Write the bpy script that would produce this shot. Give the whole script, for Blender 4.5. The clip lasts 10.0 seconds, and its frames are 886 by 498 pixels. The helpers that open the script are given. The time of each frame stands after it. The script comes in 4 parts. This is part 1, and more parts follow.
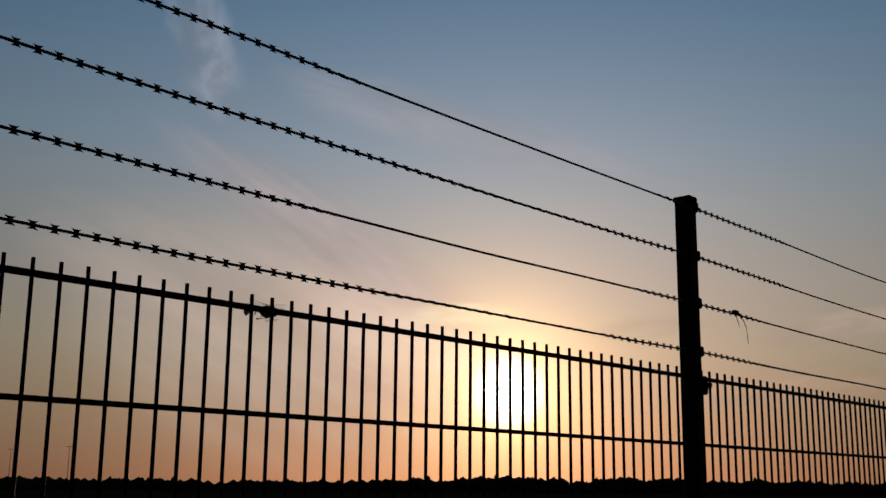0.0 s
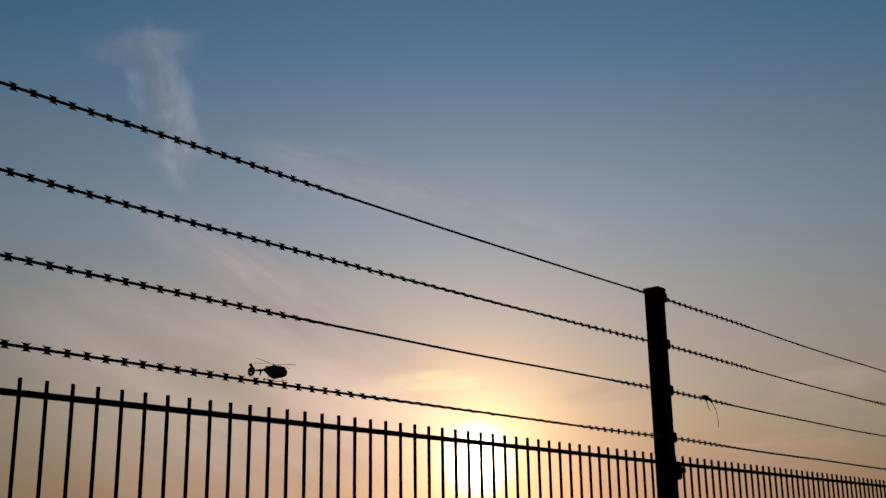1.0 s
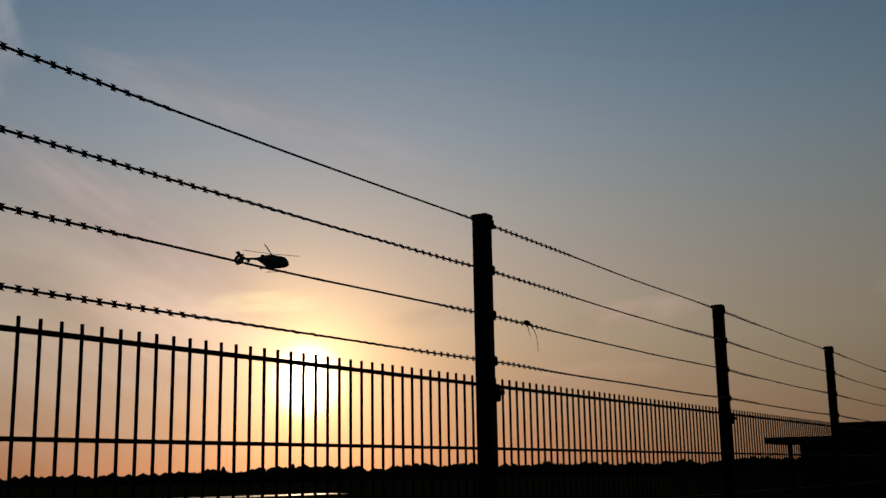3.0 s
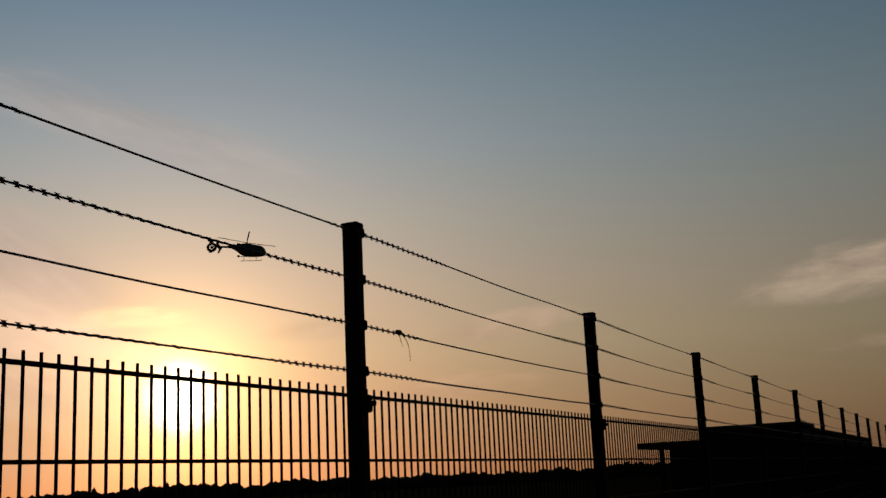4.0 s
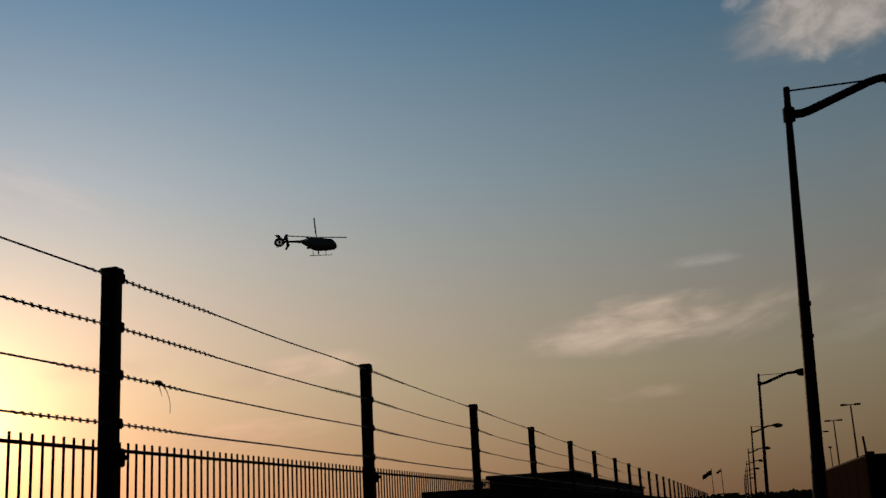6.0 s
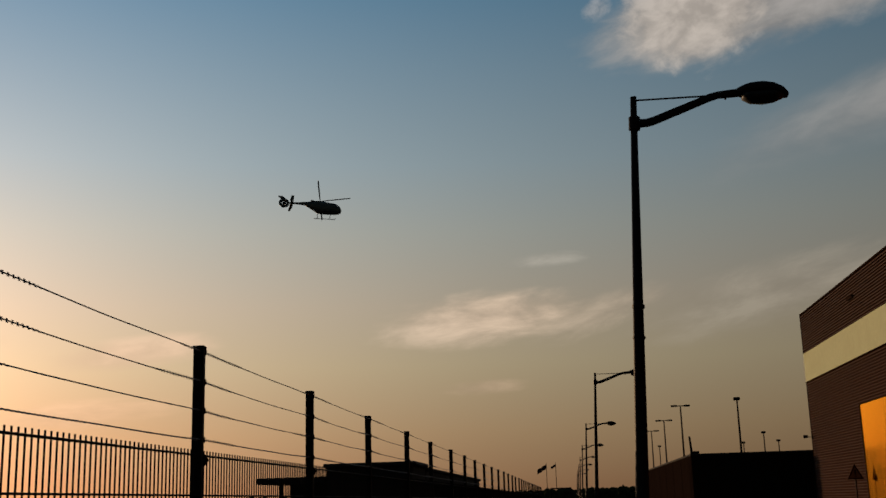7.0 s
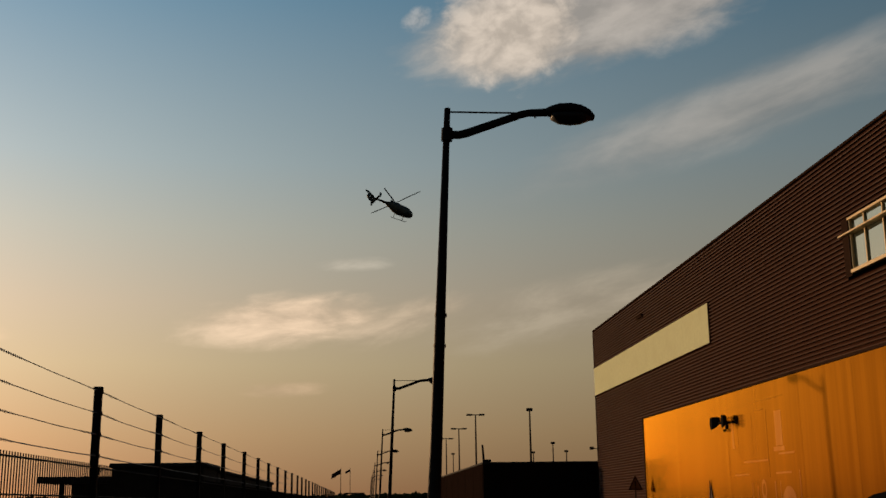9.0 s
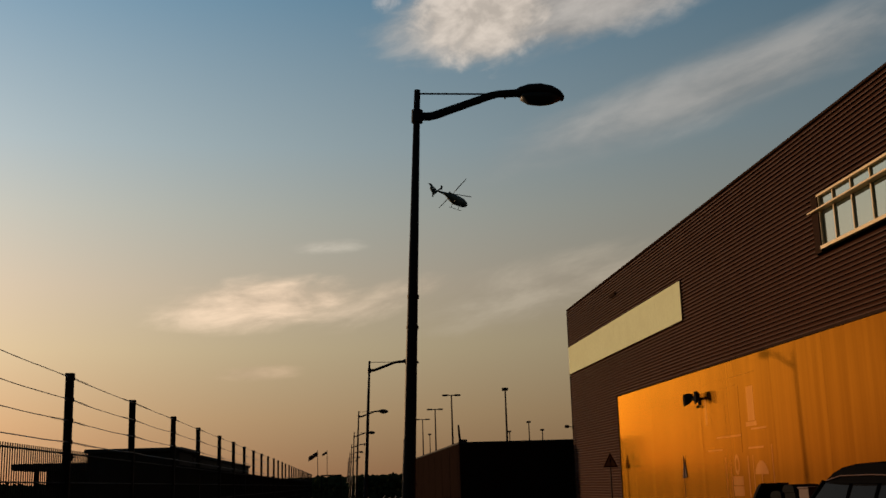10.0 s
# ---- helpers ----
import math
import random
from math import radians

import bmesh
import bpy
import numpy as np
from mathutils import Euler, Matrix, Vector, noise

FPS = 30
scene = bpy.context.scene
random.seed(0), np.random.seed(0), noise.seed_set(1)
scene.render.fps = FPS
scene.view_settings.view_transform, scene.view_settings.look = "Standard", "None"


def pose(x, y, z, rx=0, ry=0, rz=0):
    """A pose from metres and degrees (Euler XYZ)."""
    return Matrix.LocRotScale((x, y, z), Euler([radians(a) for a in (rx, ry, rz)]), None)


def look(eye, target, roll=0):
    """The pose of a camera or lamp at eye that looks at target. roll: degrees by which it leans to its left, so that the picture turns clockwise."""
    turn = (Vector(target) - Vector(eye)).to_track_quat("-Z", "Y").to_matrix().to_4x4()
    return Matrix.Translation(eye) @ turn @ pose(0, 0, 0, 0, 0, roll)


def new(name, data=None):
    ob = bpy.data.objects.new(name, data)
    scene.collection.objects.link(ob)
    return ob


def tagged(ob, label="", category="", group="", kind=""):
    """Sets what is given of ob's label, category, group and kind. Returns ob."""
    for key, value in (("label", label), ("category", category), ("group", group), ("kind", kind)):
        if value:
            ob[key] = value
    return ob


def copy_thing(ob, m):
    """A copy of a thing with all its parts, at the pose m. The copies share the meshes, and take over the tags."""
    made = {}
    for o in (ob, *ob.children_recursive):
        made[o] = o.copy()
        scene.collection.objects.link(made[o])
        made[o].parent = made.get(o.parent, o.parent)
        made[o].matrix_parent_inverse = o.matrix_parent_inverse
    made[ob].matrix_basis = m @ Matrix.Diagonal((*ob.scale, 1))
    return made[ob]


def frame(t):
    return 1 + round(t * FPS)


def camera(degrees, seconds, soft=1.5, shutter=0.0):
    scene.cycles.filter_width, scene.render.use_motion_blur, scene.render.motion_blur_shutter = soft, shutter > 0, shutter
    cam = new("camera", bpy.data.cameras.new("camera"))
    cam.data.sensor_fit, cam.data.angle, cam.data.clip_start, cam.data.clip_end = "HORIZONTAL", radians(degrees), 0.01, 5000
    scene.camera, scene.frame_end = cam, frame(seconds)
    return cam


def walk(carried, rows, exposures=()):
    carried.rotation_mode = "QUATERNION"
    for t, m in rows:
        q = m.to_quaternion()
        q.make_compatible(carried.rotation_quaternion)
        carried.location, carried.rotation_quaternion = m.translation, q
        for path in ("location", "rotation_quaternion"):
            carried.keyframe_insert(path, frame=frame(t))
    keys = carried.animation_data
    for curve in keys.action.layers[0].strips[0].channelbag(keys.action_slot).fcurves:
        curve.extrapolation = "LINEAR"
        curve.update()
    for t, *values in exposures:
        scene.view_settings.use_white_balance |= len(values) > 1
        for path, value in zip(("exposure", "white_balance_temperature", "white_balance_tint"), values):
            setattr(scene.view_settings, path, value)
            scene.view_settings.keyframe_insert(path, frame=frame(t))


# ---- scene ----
cam = camera(43.5, 10.0)
PATH = [
    (0, (0.024, -0.044, 1.665), (-1.275, 1.419, 2.083), 0.6),
    (0.5, (0.052, -0.131, 1.695), (-1.133, 1.387, 2.235), 1.4),
    (1, (0.086, -0.181, 1.72), (-1.146, 1.3, 2.255), -0.9),
    (1.5, (0.082, -0.193, 1.722), (-1.15, 1.329, 2.127), -1.6),
    (2, (0.08, -0.19, 1.732), (-1.129, 1.361, 2.094), -1.4),
    (2.5, (0.077, -0.176, 1.728), (-1.031, 1.446, 2.102), -1.6),
    (2.7, (0.091, -0.173, 1.724), (-0.978, 1.474, 2.107), -1.2),
    (4, (0.091, -0.113, 1.716), (-0.724, 1.667, 2.127), -2.7),
    (4.5, (0.138, -0.13, 1.733), (-0.582, 1.695, 2.123), -2.7),
    (5, (0.156, -0.105, 1.74), (-0.467, 1.749, 2.156), -2.7),
    (6.3, (0.183, -0.064, 1.737), (-0.186, 1.843, 2.214), -2.6),
    (6.5, (0.197, -0.087, 1.739), (-0.096, 1.836, 2.207), -2.1),
    (7, (0.225, -0.093, 1.724), (0.023, 1.846, 2.169), -1.7),
    (7.5, (0.242, -0.112, 1.729), (0.184, 1.831, 2.198), -1.1),
    (8, (0.24, -0.123, 1.72), (0.246, 1.824, 2.179), -1.3),
    (8.5, (0.24, -0.119, 1.719), (0.281, 1.826, 2.186), -0.4),
    (9, (0.226, -0.062, 1.723), (0.37, 1.882, 2.169), -0.7),
    (9.5, (0.247, -0.081, 1.713), (0.429, 1.868, 2.124), -0.9),
    (10, (0.253, -0.101, 1.719), (0.443, 1.847, 2.131), -1.7),
]
walk(cam, [(t, look(eye, target, roll)) for t, eye, target, roll in PATH],
     [(0, -0.82, 5380, 10), (2.7, -0.86, 5480, 10), (3.8, -0.66, 6250, 10), (4.5, -0.46, 6150, 10), (5, -0.40, 5700, 10), (6.5, -0.07, 6100, 10), (7.5, 0.20, 6350, 10), (8, 0.27, 6600, 10), (9, 0.43, 6550, 10), (10, 0.48, 6300, 10)])


# ---- world, sun and exposure ----
SUN_AZ, SUN_EL = -38.15, 4.75  # degrees east of the fence's line, and above the horizon
SUN_DIR = (math.sin(radians(SUN_AZ)) * math.cos(radians(SUN_EL)), math.cos(radians(SUN_AZ)) * math.cos(radians(SUN_EL)), math.sin(radians(SUN_EL)))


class Nodes:
    """A short way to write node arithmetic."""

    def __init__(self, tree):
        self.tree = tree

    def put(self, kind, operation="", blend=""):
        node = self.tree.nodes.new(kind)
        if operation:
            node.operation = operation
        if blend:
            node.data_type, node.blend_type = "RGBA", blend
        return node

    def join(self, value, socket):
        if isinstance(value, (int, float, tuple)):
            socket.default_value = value
        else:
            self.tree.links.new(value, socket)

    def calc(self, op, a, b=0.0, c=0.0, clamp=False):
        node = self.put("ShaderNodeMath", op)
        node.use_clamp = clamp
        for value, socket in zip((a, b, c), node.inputs):
            self.join(value, socket)
        return node.outputs[0]

    def mix(self, fac, a, b, blend="MIX"):
        node = self.put("ShaderNodeMix", blend=blend)
        self.join(fac, node.inputs[0])
        self.join(a, node.inputs[6])
        self.join(b, node.inputs[7])
        return node.outputs[2]

    def ramp(self, fac, stops, ease="LINEAR"):
        node = self.put("ShaderNodeValToRGB")
        node.color_ramp.interpolation = ease
        marks = node.color_ramp.elements
        while len(marks) < len(stops):
            marks.new(0.5)
        for mark, (at, colour) in zip(marks, stops):
            mark.position, mark.color = at, (*colour, 1.0)
        self.join(fac, node.inputs[0])
        return node.outputs[0]

    def noise(self, vector, scale, detail=4.0, rough=0.55, distort=0.0):
        node = self.put("ShaderNodeTexNoise")
        self.join(vector, node.inputs["Vector"])
        node.inputs["Scale"].default_value, node.inputs["Detail"].default_value = scale, detail
        node.inputs["Roughness"].default_value, node.inputs["Distortion"].default_value = rough, distort
        return node.outputs[0]


world = bpy.data.worlds.new("sunset_sky")
scene.world = world
world.use_nodes = True
world.node_tree.nodes.clear()
W = Nodes(world.node_tree)
way = W.put("ShaderNodeTexCoord").outputs["Generated"]
split = W.put("ShaderNodeSeparateXYZ")
W.join(way, split.inputs[0])
AZ = W.calc("ARCTAN2", split.outputs[0], split.outputs[1])
EL = W.calc("ARCSINE", split.outputs[2])
dot = W.put("ShaderNodeVectorMath", operation="DOT_PRODUCT")
W.join(way, dot.inputs[0])
dot.inputs[1].default_value = SUN_DIR
OFF_SUN = W.calc("ARCCOSINE", W.calc("MINIMUM", dot.outputs["Value"], 0.999999))

# the air: warm and dusty at the horizon, blue above, dimmer away from the sun
air = W.ramp(W.calc("DIVIDE", EL, 1.2, clamp=True), (
    (0.0, (0.22, 0.118, 0.058)), (0.05, (0.345, 0.235, 0.122)), (0.10, (0.415, 0.335, 0.20)), (0.145, (0.41, 0.35, 0.255)), (0.20, (0.345, 0.36, 0.315)),
    (0.25, (0.270, 0.345, 0.365)), (0.378, (0.110, 0.240, 0.345)), (0.5, (0.060, 0.155, 0.26)), (0.7, (0.045, 0.105, 0.165)), (1.0, (0.03, 0.065, 0.12))))
fade = W.calc("MULTIPLY_ADD", W.calc("EXPONENT", W.calc("MULTIPLY", OFF_SUN, -1.0 / 0.58)), 1.72, 0.15)
air = W.mix(1.0, air, W.mix(1.0, (1, 1, 1, 1), fade, "MULTIPLY"), "MULTIPLY")


def halo(sky, reach, colour, power=1.0, low=0.0):
    """Light scattered round the sun; low: how fast it thins out with height."""
    glow = W.calc("EXPONENT", W.calc("MULTIPLY", W.calc("POWER", W.calc("DIVIDE", OFF_SUN, reach), power), -1.0))
    if low:
        glow = W.calc("MULTIPLY", glow, W.calc("EXPONENT", W.calc("DIVIDE", W.calc("MAXIMUM", EL, 0.0), -low)))
    return W.mix(1.0, sky, W.mix(glow, (0, 0, 0, 1), (*colour, 1)), "ADD")


air = halo(air, 0.21, (0.31, 0.185, 0.115))
air = halo(air, 0.11, (0.74, 0.31, 0.10))
air = halo(air, 0.17, (1.35, 0.24, 0.0), 1.0, 0.080)


def cloud(sky, az, el, half_az, half_el, tilt, grain, stretch, colour, amount, low=0.45, high=0.75, seed=0.0, detail=6.0, rough=0.6):
    """A cloud of an uneven outline round a direction of the sky, in degrees."""
    c, s = math.cos(radians(tilt)), math.sin(radians(tilt))
    a = W.calc("MULTIPLY", W.calc("SUBTRACT", AZ, radians(az)), math.cos(radians(el)))
    e = W.calc("SUBTRACT", EL, radians(el))
    u = W.calc("ADD", W.calc("MULTIPLY", a, c), W.calc("MULTIPLY", e, s))
    v = W.calc("SUBTRACT", W.calc("MULTIPLY", e, c), W.calc("MULTIPLY", a, s))
    far = W.calc("ADD", W.calc("POWER", W.calc("ABSOLUTE", W.calc("DIVIDE", u, radians(half_az))), 2.0),
                 W.calc("POWER", W.calc("ABSOLUTE", W.calc("DIVIDE", v, radians(half_el))), 2.0))
    body = W.calc("SUBTRACT", 1.0, far, clamp=True)
    place = W.put("ShaderNodeCombineXYZ")
    W.join(W.calc("MULTIPLY", u, grain / stretch), place.inputs[0])
    W.join(W.calc("MULTIPLY", v, grain), place.inputs[1])
    place.inputs[2].default_value = seed
    lumps = W.noise(place.outputs[0], 1.0, detail, rough, 0.25)
    thick = W.put("ShaderNodeMapRange")
    thick.interpolation_type = "SMOOTHSTEP"
    W.join(W.calc("MULTIPLY_ADD", body, 0.55, W.calc("MULTIPLY", lumps, 0.62)), thick.inputs["Value"])
    thick.inputs["From Min"].default_value, thick.inputs["From Max"].default_value = low, high
    cover = W.calc("MULTIPLY", W.calc("MULTIPLY", thick.outputs[0], W.calc("POWER", body, 0.3)), amount)
    shade = W.ramp(lumps, ((0.38, tuple(k * 0.66 for k in colour)), (0.62, colour)))
    return W.mix(cover, sky, shade)


# long bands of thin cirrus beside the sun
air = cloud(air, -47.0, 12.0, 13, 2.9, -33, 26, 5, (1.05, 0.74, 0.60), 0.55, 0.36, 0.95, 1.0, 4)
air = cloud(air, -40, 18.0, 13, 2.1, -15, 26, 5, (0.84, 0.68, 0.58), 0.45, 0.40, 0.95, 2.0, 4)
air = cloud(air, -41, 8.7, 4.6, 0.8, 2, 40, 4, (1.9, 1.40, 0.72), 0.7, 0.40, 0.85, 3.0, 4)
air = cloud(air, -31, 8.0, 4.5, 0.8, 4, 40, 4, (1.0, 0.66, 0.42), 0.35, 0.40, 0.85, 4.0, 4)
air = cloud(air, -45.0, 5.1, 7.0, 1.1, -18, 34, 5, (1.55, 0.80, 0.48), 0.50, 0.36, 0.95, 21.0, 4)
air = cloud(air, -50, 7.0, 15, 7.5, -25, 12, 4, (1.15, 0.82, 0.58), 0.52, 0.35, 1.05, 22.0, 4)
air = cloud(air, -43.8, 6.6, 8.5, 4.2, -20, 14, 3, (1.9, 1.22, 0.82), 0.5, 0.30, 1.0, 31.0, 4)
# the old, broken trail
air = cloud(air, -54.6, 21.8, 6.6, 2.1, 108, 30, 1.5, (0.52, 0.53, 0.54), 0.95, 0.46, 1.0, 5.0, 4, 0.5)
air = cloud(air, -56.0, 25.2, 4.2, 1.6, 12, 34, 1.8, (0.40, 0.43, 0.46), 0.55, 0.42, 1.0, 25.0, 4, 0.5)
air = cloud(air, -53.6, 20.4, 1.4, 0.8, 70, 60, 1.5, (0.56, 0.54, 0.52), 0.5, 0.42, 0.95, 15.0, 6)
# pink streaks over the fence, away from the sun
air = cloud(air, -22.0, 7.6, 5.5, 1.1, 8, 34, 3.5, (1.0, 0.64, 0.42), 0.50, 0.40, 0.90, 33.0, 5)
air = cloud(air, -24.5, 4.6, 6.5, 1.0, 6, 34, 3.5, (1.05, 0.62, 0.36), 0.45, 0.40, 0.90, 34.0, 5)
# wisps low over the fence's far end
air = cloud(air, -3.8, 9.2, 7.8, 2.0, 5, 40, 3.2, (0.70, 0.52, 0.36), 0.92, 0.50, 0.92, 6.0, 7, 0.59)
air = cloud(air, 2.0, 9.2, 5.5, 1.3, 18, 46, 3, (0.52, 0.40, 0.28), 0.6, 0.50, 0.95, 7.0, 7, 0.62)
air = cloud(air, 11, 9.8, 11.0, 2.4, 12, 30, 3, (0.38, 0.32, 0.24), 0.55, 0.50, 1.0, 8.0, 7, 0.62)
air = cloud(air, -0.6, 12.1, 2.8, 0.55, 2, 50, 4, (0.46, 0.41, 0.33), 0.6, 0.48, 0.95, 9.0, 6)
air = cloud(air, -4.0, 5.7, 3.2, 0.6, 2, 50, 4, (0.52, 0.36, 0.23), 0.5, 0.48, 0.95, 10.0, 6)
# the slanting streak and the lumpy cloud high over the road
air = cloud(air, 20.3, 19.2, 15.5, 2.4, 15, 24, 3.2, (0.31, 0.285, 0.255), 0.74, 0.40, 0.98, 11.0, 6, 0.56)
air = cloud(air, 12.6, 24.4, 11.5, 3.2, 10, 34, 2.4, (0.40, 0.35, 0.30), 0.82, 0.38, 0.72, 12.0, 7, 0.58)
air = cloud(air, 7.9, 24.2, 4.3, 3.8, 10, 54, 1.3, (0.56, 0.475, 0.39), 0.80, 0.40, 0.70, 13.0, 7, 0.57)
air = cloud(air, 2.9, 24.6, 1.2, 0.8, 30, 95, 1.2, (0.44, 0.41, 0.38), 0.5, 0.50, 0.9, 14.0, 7)
air = halo(air, 0.050, (2.9, 1.75, 0.55), 1.3)
air = halo(air, 0.0205, (12.0, 10.5, 7.4), 2.6)

heaven = W.put("ShaderNodeTexSky")
heaven.sky_type, heaven.sun_disc, heaven.sun_elevation, heaven.sun_rotation = "NISHITA", False, radians(SUN_EL), radians(SUN_AZ)
skylight = W.put("ShaderNodeBackground")
W.join(heaven.outputs[0], skylight.inputs[0])
skylight.inputs[1].default_value = 0.002
haze = W.put("ShaderNodeBackground")
W.join(air, haze.inputs[0])
haze.inputs[1].default_value = 1.0
both = W.put("ShaderNodeAddShader")
W.join(skylight.outputs[0], both.inputs[0])
W.join(haze.outputs[0], both.inputs[1])
W.join(both.outputs[0], W.put("ShaderNodeOutputWorld").inputs[0])

sun = new("sun", bpy.data.lights.new("sun", "SUN"))
sun.data.energy, sun.data.angle, sun.data.color = 2.6, radians(0.7), (1.0, 0.60, 0.30)
sun.matrix_world = look((SUN_DIR[0] * 50, SUN_DIR[1] * 50, SUN_DIR[2] * 50), (0, 0, 0))


# ---- materials ----
def material(name, colour, rough=0.6, metal=0.0, stain=None, grain=30.0, relief=0.0, coat=0.0, spread=0.25, coarse=1.3, shine=0.5):
    """A surface with grain and larger stains, in metres of the thing's own space."""
    m = bpy.data.materials.new(name)
    m.use_nodes = True
    n = Nodes(m.node_tree)
    skin = m.node_tree.nodes["Principled BSDF"]
    where = n.put("ShaderNodeTexCoord").outputs["Object"]
    fine, large = n.noise(where, grain, 5.0), n.noise(where, coarse, 4.0)
    stain = stain or tuple(k * (1 - spread) for k in colour)
    light = tuple(min(1.0, k * (1 + spread * 0.6)) for k in colour)
    first = n.ramp(fine, ((0.30, tuple(k * (1 - spread * 0.6) for k in colour)), (0.72, light)))
    patch = n.ramp(large, ((0.48, (0, 0, 0)), (0.72, (1, 1, 1))))
    n.join(n.mix(n.calc("MULTIPLY", patch, 0.7), first, (*stain, 1)), skin.inputs["Base Color"])
    n.join(n.calc("MULTIPLY_ADD", fine, 0.25, rough - 0.12, clamp=True), skin.inputs["Roughness"])
    skin.inputs["Metallic"].default_value, skin.inputs["Specular IOR Level"].default_value = metal, shine
    skin.inputs["Coat Weight"].default_value, skin.inputs["Coat Roughness"].default_value = coat, 0.06
    if relief:
        bump = n.put("ShaderNodeBump")
        bump.inputs["Strength"].default_value, bump.inputs["Distance"].default_value = 0.6, relief
        n.join(fine, bump.inputs["Height"])
        n.join(bump.outputs[0], skin.inputs["Normal"])
    return m


STEEL_DARK = material("coated_dark_steel", (0.014, 0.0125, 0.011), 0.55, 0.0, (0.028, 0.018, 0.012), 60, 0.0004, shine=0.03)
WIRE_STEEL = material("weathered_barbed_steel", (0.05, 0.05, 0.052), 0.5, 0.6, (0.06, 0.035, 0.02), 120)
LAMP_STEEL = material("dark_lamp_steel", (0.020, 0.016, 0.015), 0.45, 0.0, (0.028, 0.02, 0.017), 25, 0.0005, shine=0.015)
LAMP_GLASS = material("grimy_lamp_glass", (0.025, 0.025, 0.025), 0.4, shine=0.1)
CLADDING = material("brown_corrugated_steel", (0.047, 0.018, 0.0095), 0.44, 0.0, (0.037, 0.0145, 0.008), 9, 0.0, 0.0, 0.22, 0.35, shine=0.009)
TRIM_DARK = material("dark_brown_trim", (0.030, 0.018, 0.013), 0.5, 0.0, None, 20, shine=0.0)
CREAM = material("pale_yellow_panel", (0.52, 0.56, 0.37), 0.6, 0.0, (0.48, 0.51, 0.33), 6, 0.0, 0.0, 0.08, 0.8, shine=0.0)
FRAME_PALE = material("pale_window_frame", (0.58, 0.45, 0.25), 0.55, 0.0, None, 20, 0.0, 0.0, 0.1, shine=0.1)
CRATE = material("dull_pink_board", (0.07, 0.036, 0.030), 0.7, 0.0, None, 8, 0.0, 0.0, shine=0.1)
CONCRETE = material("dark_concrete", (0.020, 0.017, 0.015), 0.85, 0.0, (0.014, 0.012, 0.011), 14, 0.002, shine=0.0)
SHED_WALL = material("dark_shed_boards", (0.026, 0.023, 0.021), 0.8, 0.0, None, 12, 0.002, shine=0.05)
ROOFING = material("dark_roof_felt", (0.035, 0.033, 0.032), 0.9, 0.0, None, 40, 0.002, shine=0.05)
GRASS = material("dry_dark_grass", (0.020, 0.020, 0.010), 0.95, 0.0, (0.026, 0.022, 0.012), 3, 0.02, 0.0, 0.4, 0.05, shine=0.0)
ASPHALT = material("worn_asphalt", (0.05, 0.049, 0.048), 0.85, 0.0, (0.035, 0.035, 0.035), 45, 0.003, 0.0, 0.3, 0.4, shine=0.1)
PAVING = material("grey_paving", (0.050, 0.047, 0.044), 0.9, 0.0, (0.036, 0.034, 0.032), 20, 0.002, shine=0.0)
TAXIWAY = material("smooth_pale_concrete", (0.13, 0.11, 0.10), 0.62, 0.0, (0.10, 0.09, 0.08), 2, 0.0, 0.0, 0.15, 0.03, shine=0.3)
LEAVES = material("dark_far_foliage", (0.030, 0.036, 0.016), 0.9, 0.0, (0.02, 0.024, 0.012), 0.6, 0.0, 0.0, 0.4, 0.06, shine=0.0)
HELI_PAINT = material("olive_grey_paint", (0.105, 0.105, 0.078), 0.5, 0.0, (0.08, 0.08, 0.06), 3, 0.0, 0.05, 0.12, shine=0.15)
HELI_GLASS = material("smoked_cockpit_glass", (0.02, 0.022, 0.022), 0.2, 0.0, None, 5, shine=0.25)
HELI_DARK = material("matt_black_blade", (0.02, 0.02, 0.02), 0.5, 0.0, None, 10, shine=0.2)
RUBBER = material("black_rubber", (0.015, 0.015, 0.015), 0.8, 0.0, None, 40, shine=0.0)
CAR_PAINT = material("black_car_paint", (0.005, 0.005, 0.0055), 0.4, 0.0, None, 4, 0.0, 0.0, 0.1, shine=0.0)
CHROME = material("satin_metal", (0.55, 0.55, 0.54), 0.3, 1.0, None, 20)
CLOTH = material("torn_dark_plastic", (0.03, 0.028, 0.03), 0.6, 0.0, None, 60, shine=0.1)
FLAG_CLOTH = material("dark_flag_cloth", (0.06, 0.03, 0.03), 0.8, 0.0, (0.10, 0.08, 0.07), 8, shine=0.05)
SIGN_FACE = material("dull_warning_yellow", (0.12, 0.068, 0.035), 0.6, 0.0, None, 20, shine=0.0)
# brown wall colour of the low building, with the assumed shade put into it
SHADE_BROWN = material("brown_wall_darkened_for_shade", (0.013, 0.008, 0.0065), 0.8, 0.0, (0.010, 0.006, 0.005), 10, 0.001, shine=0.0)


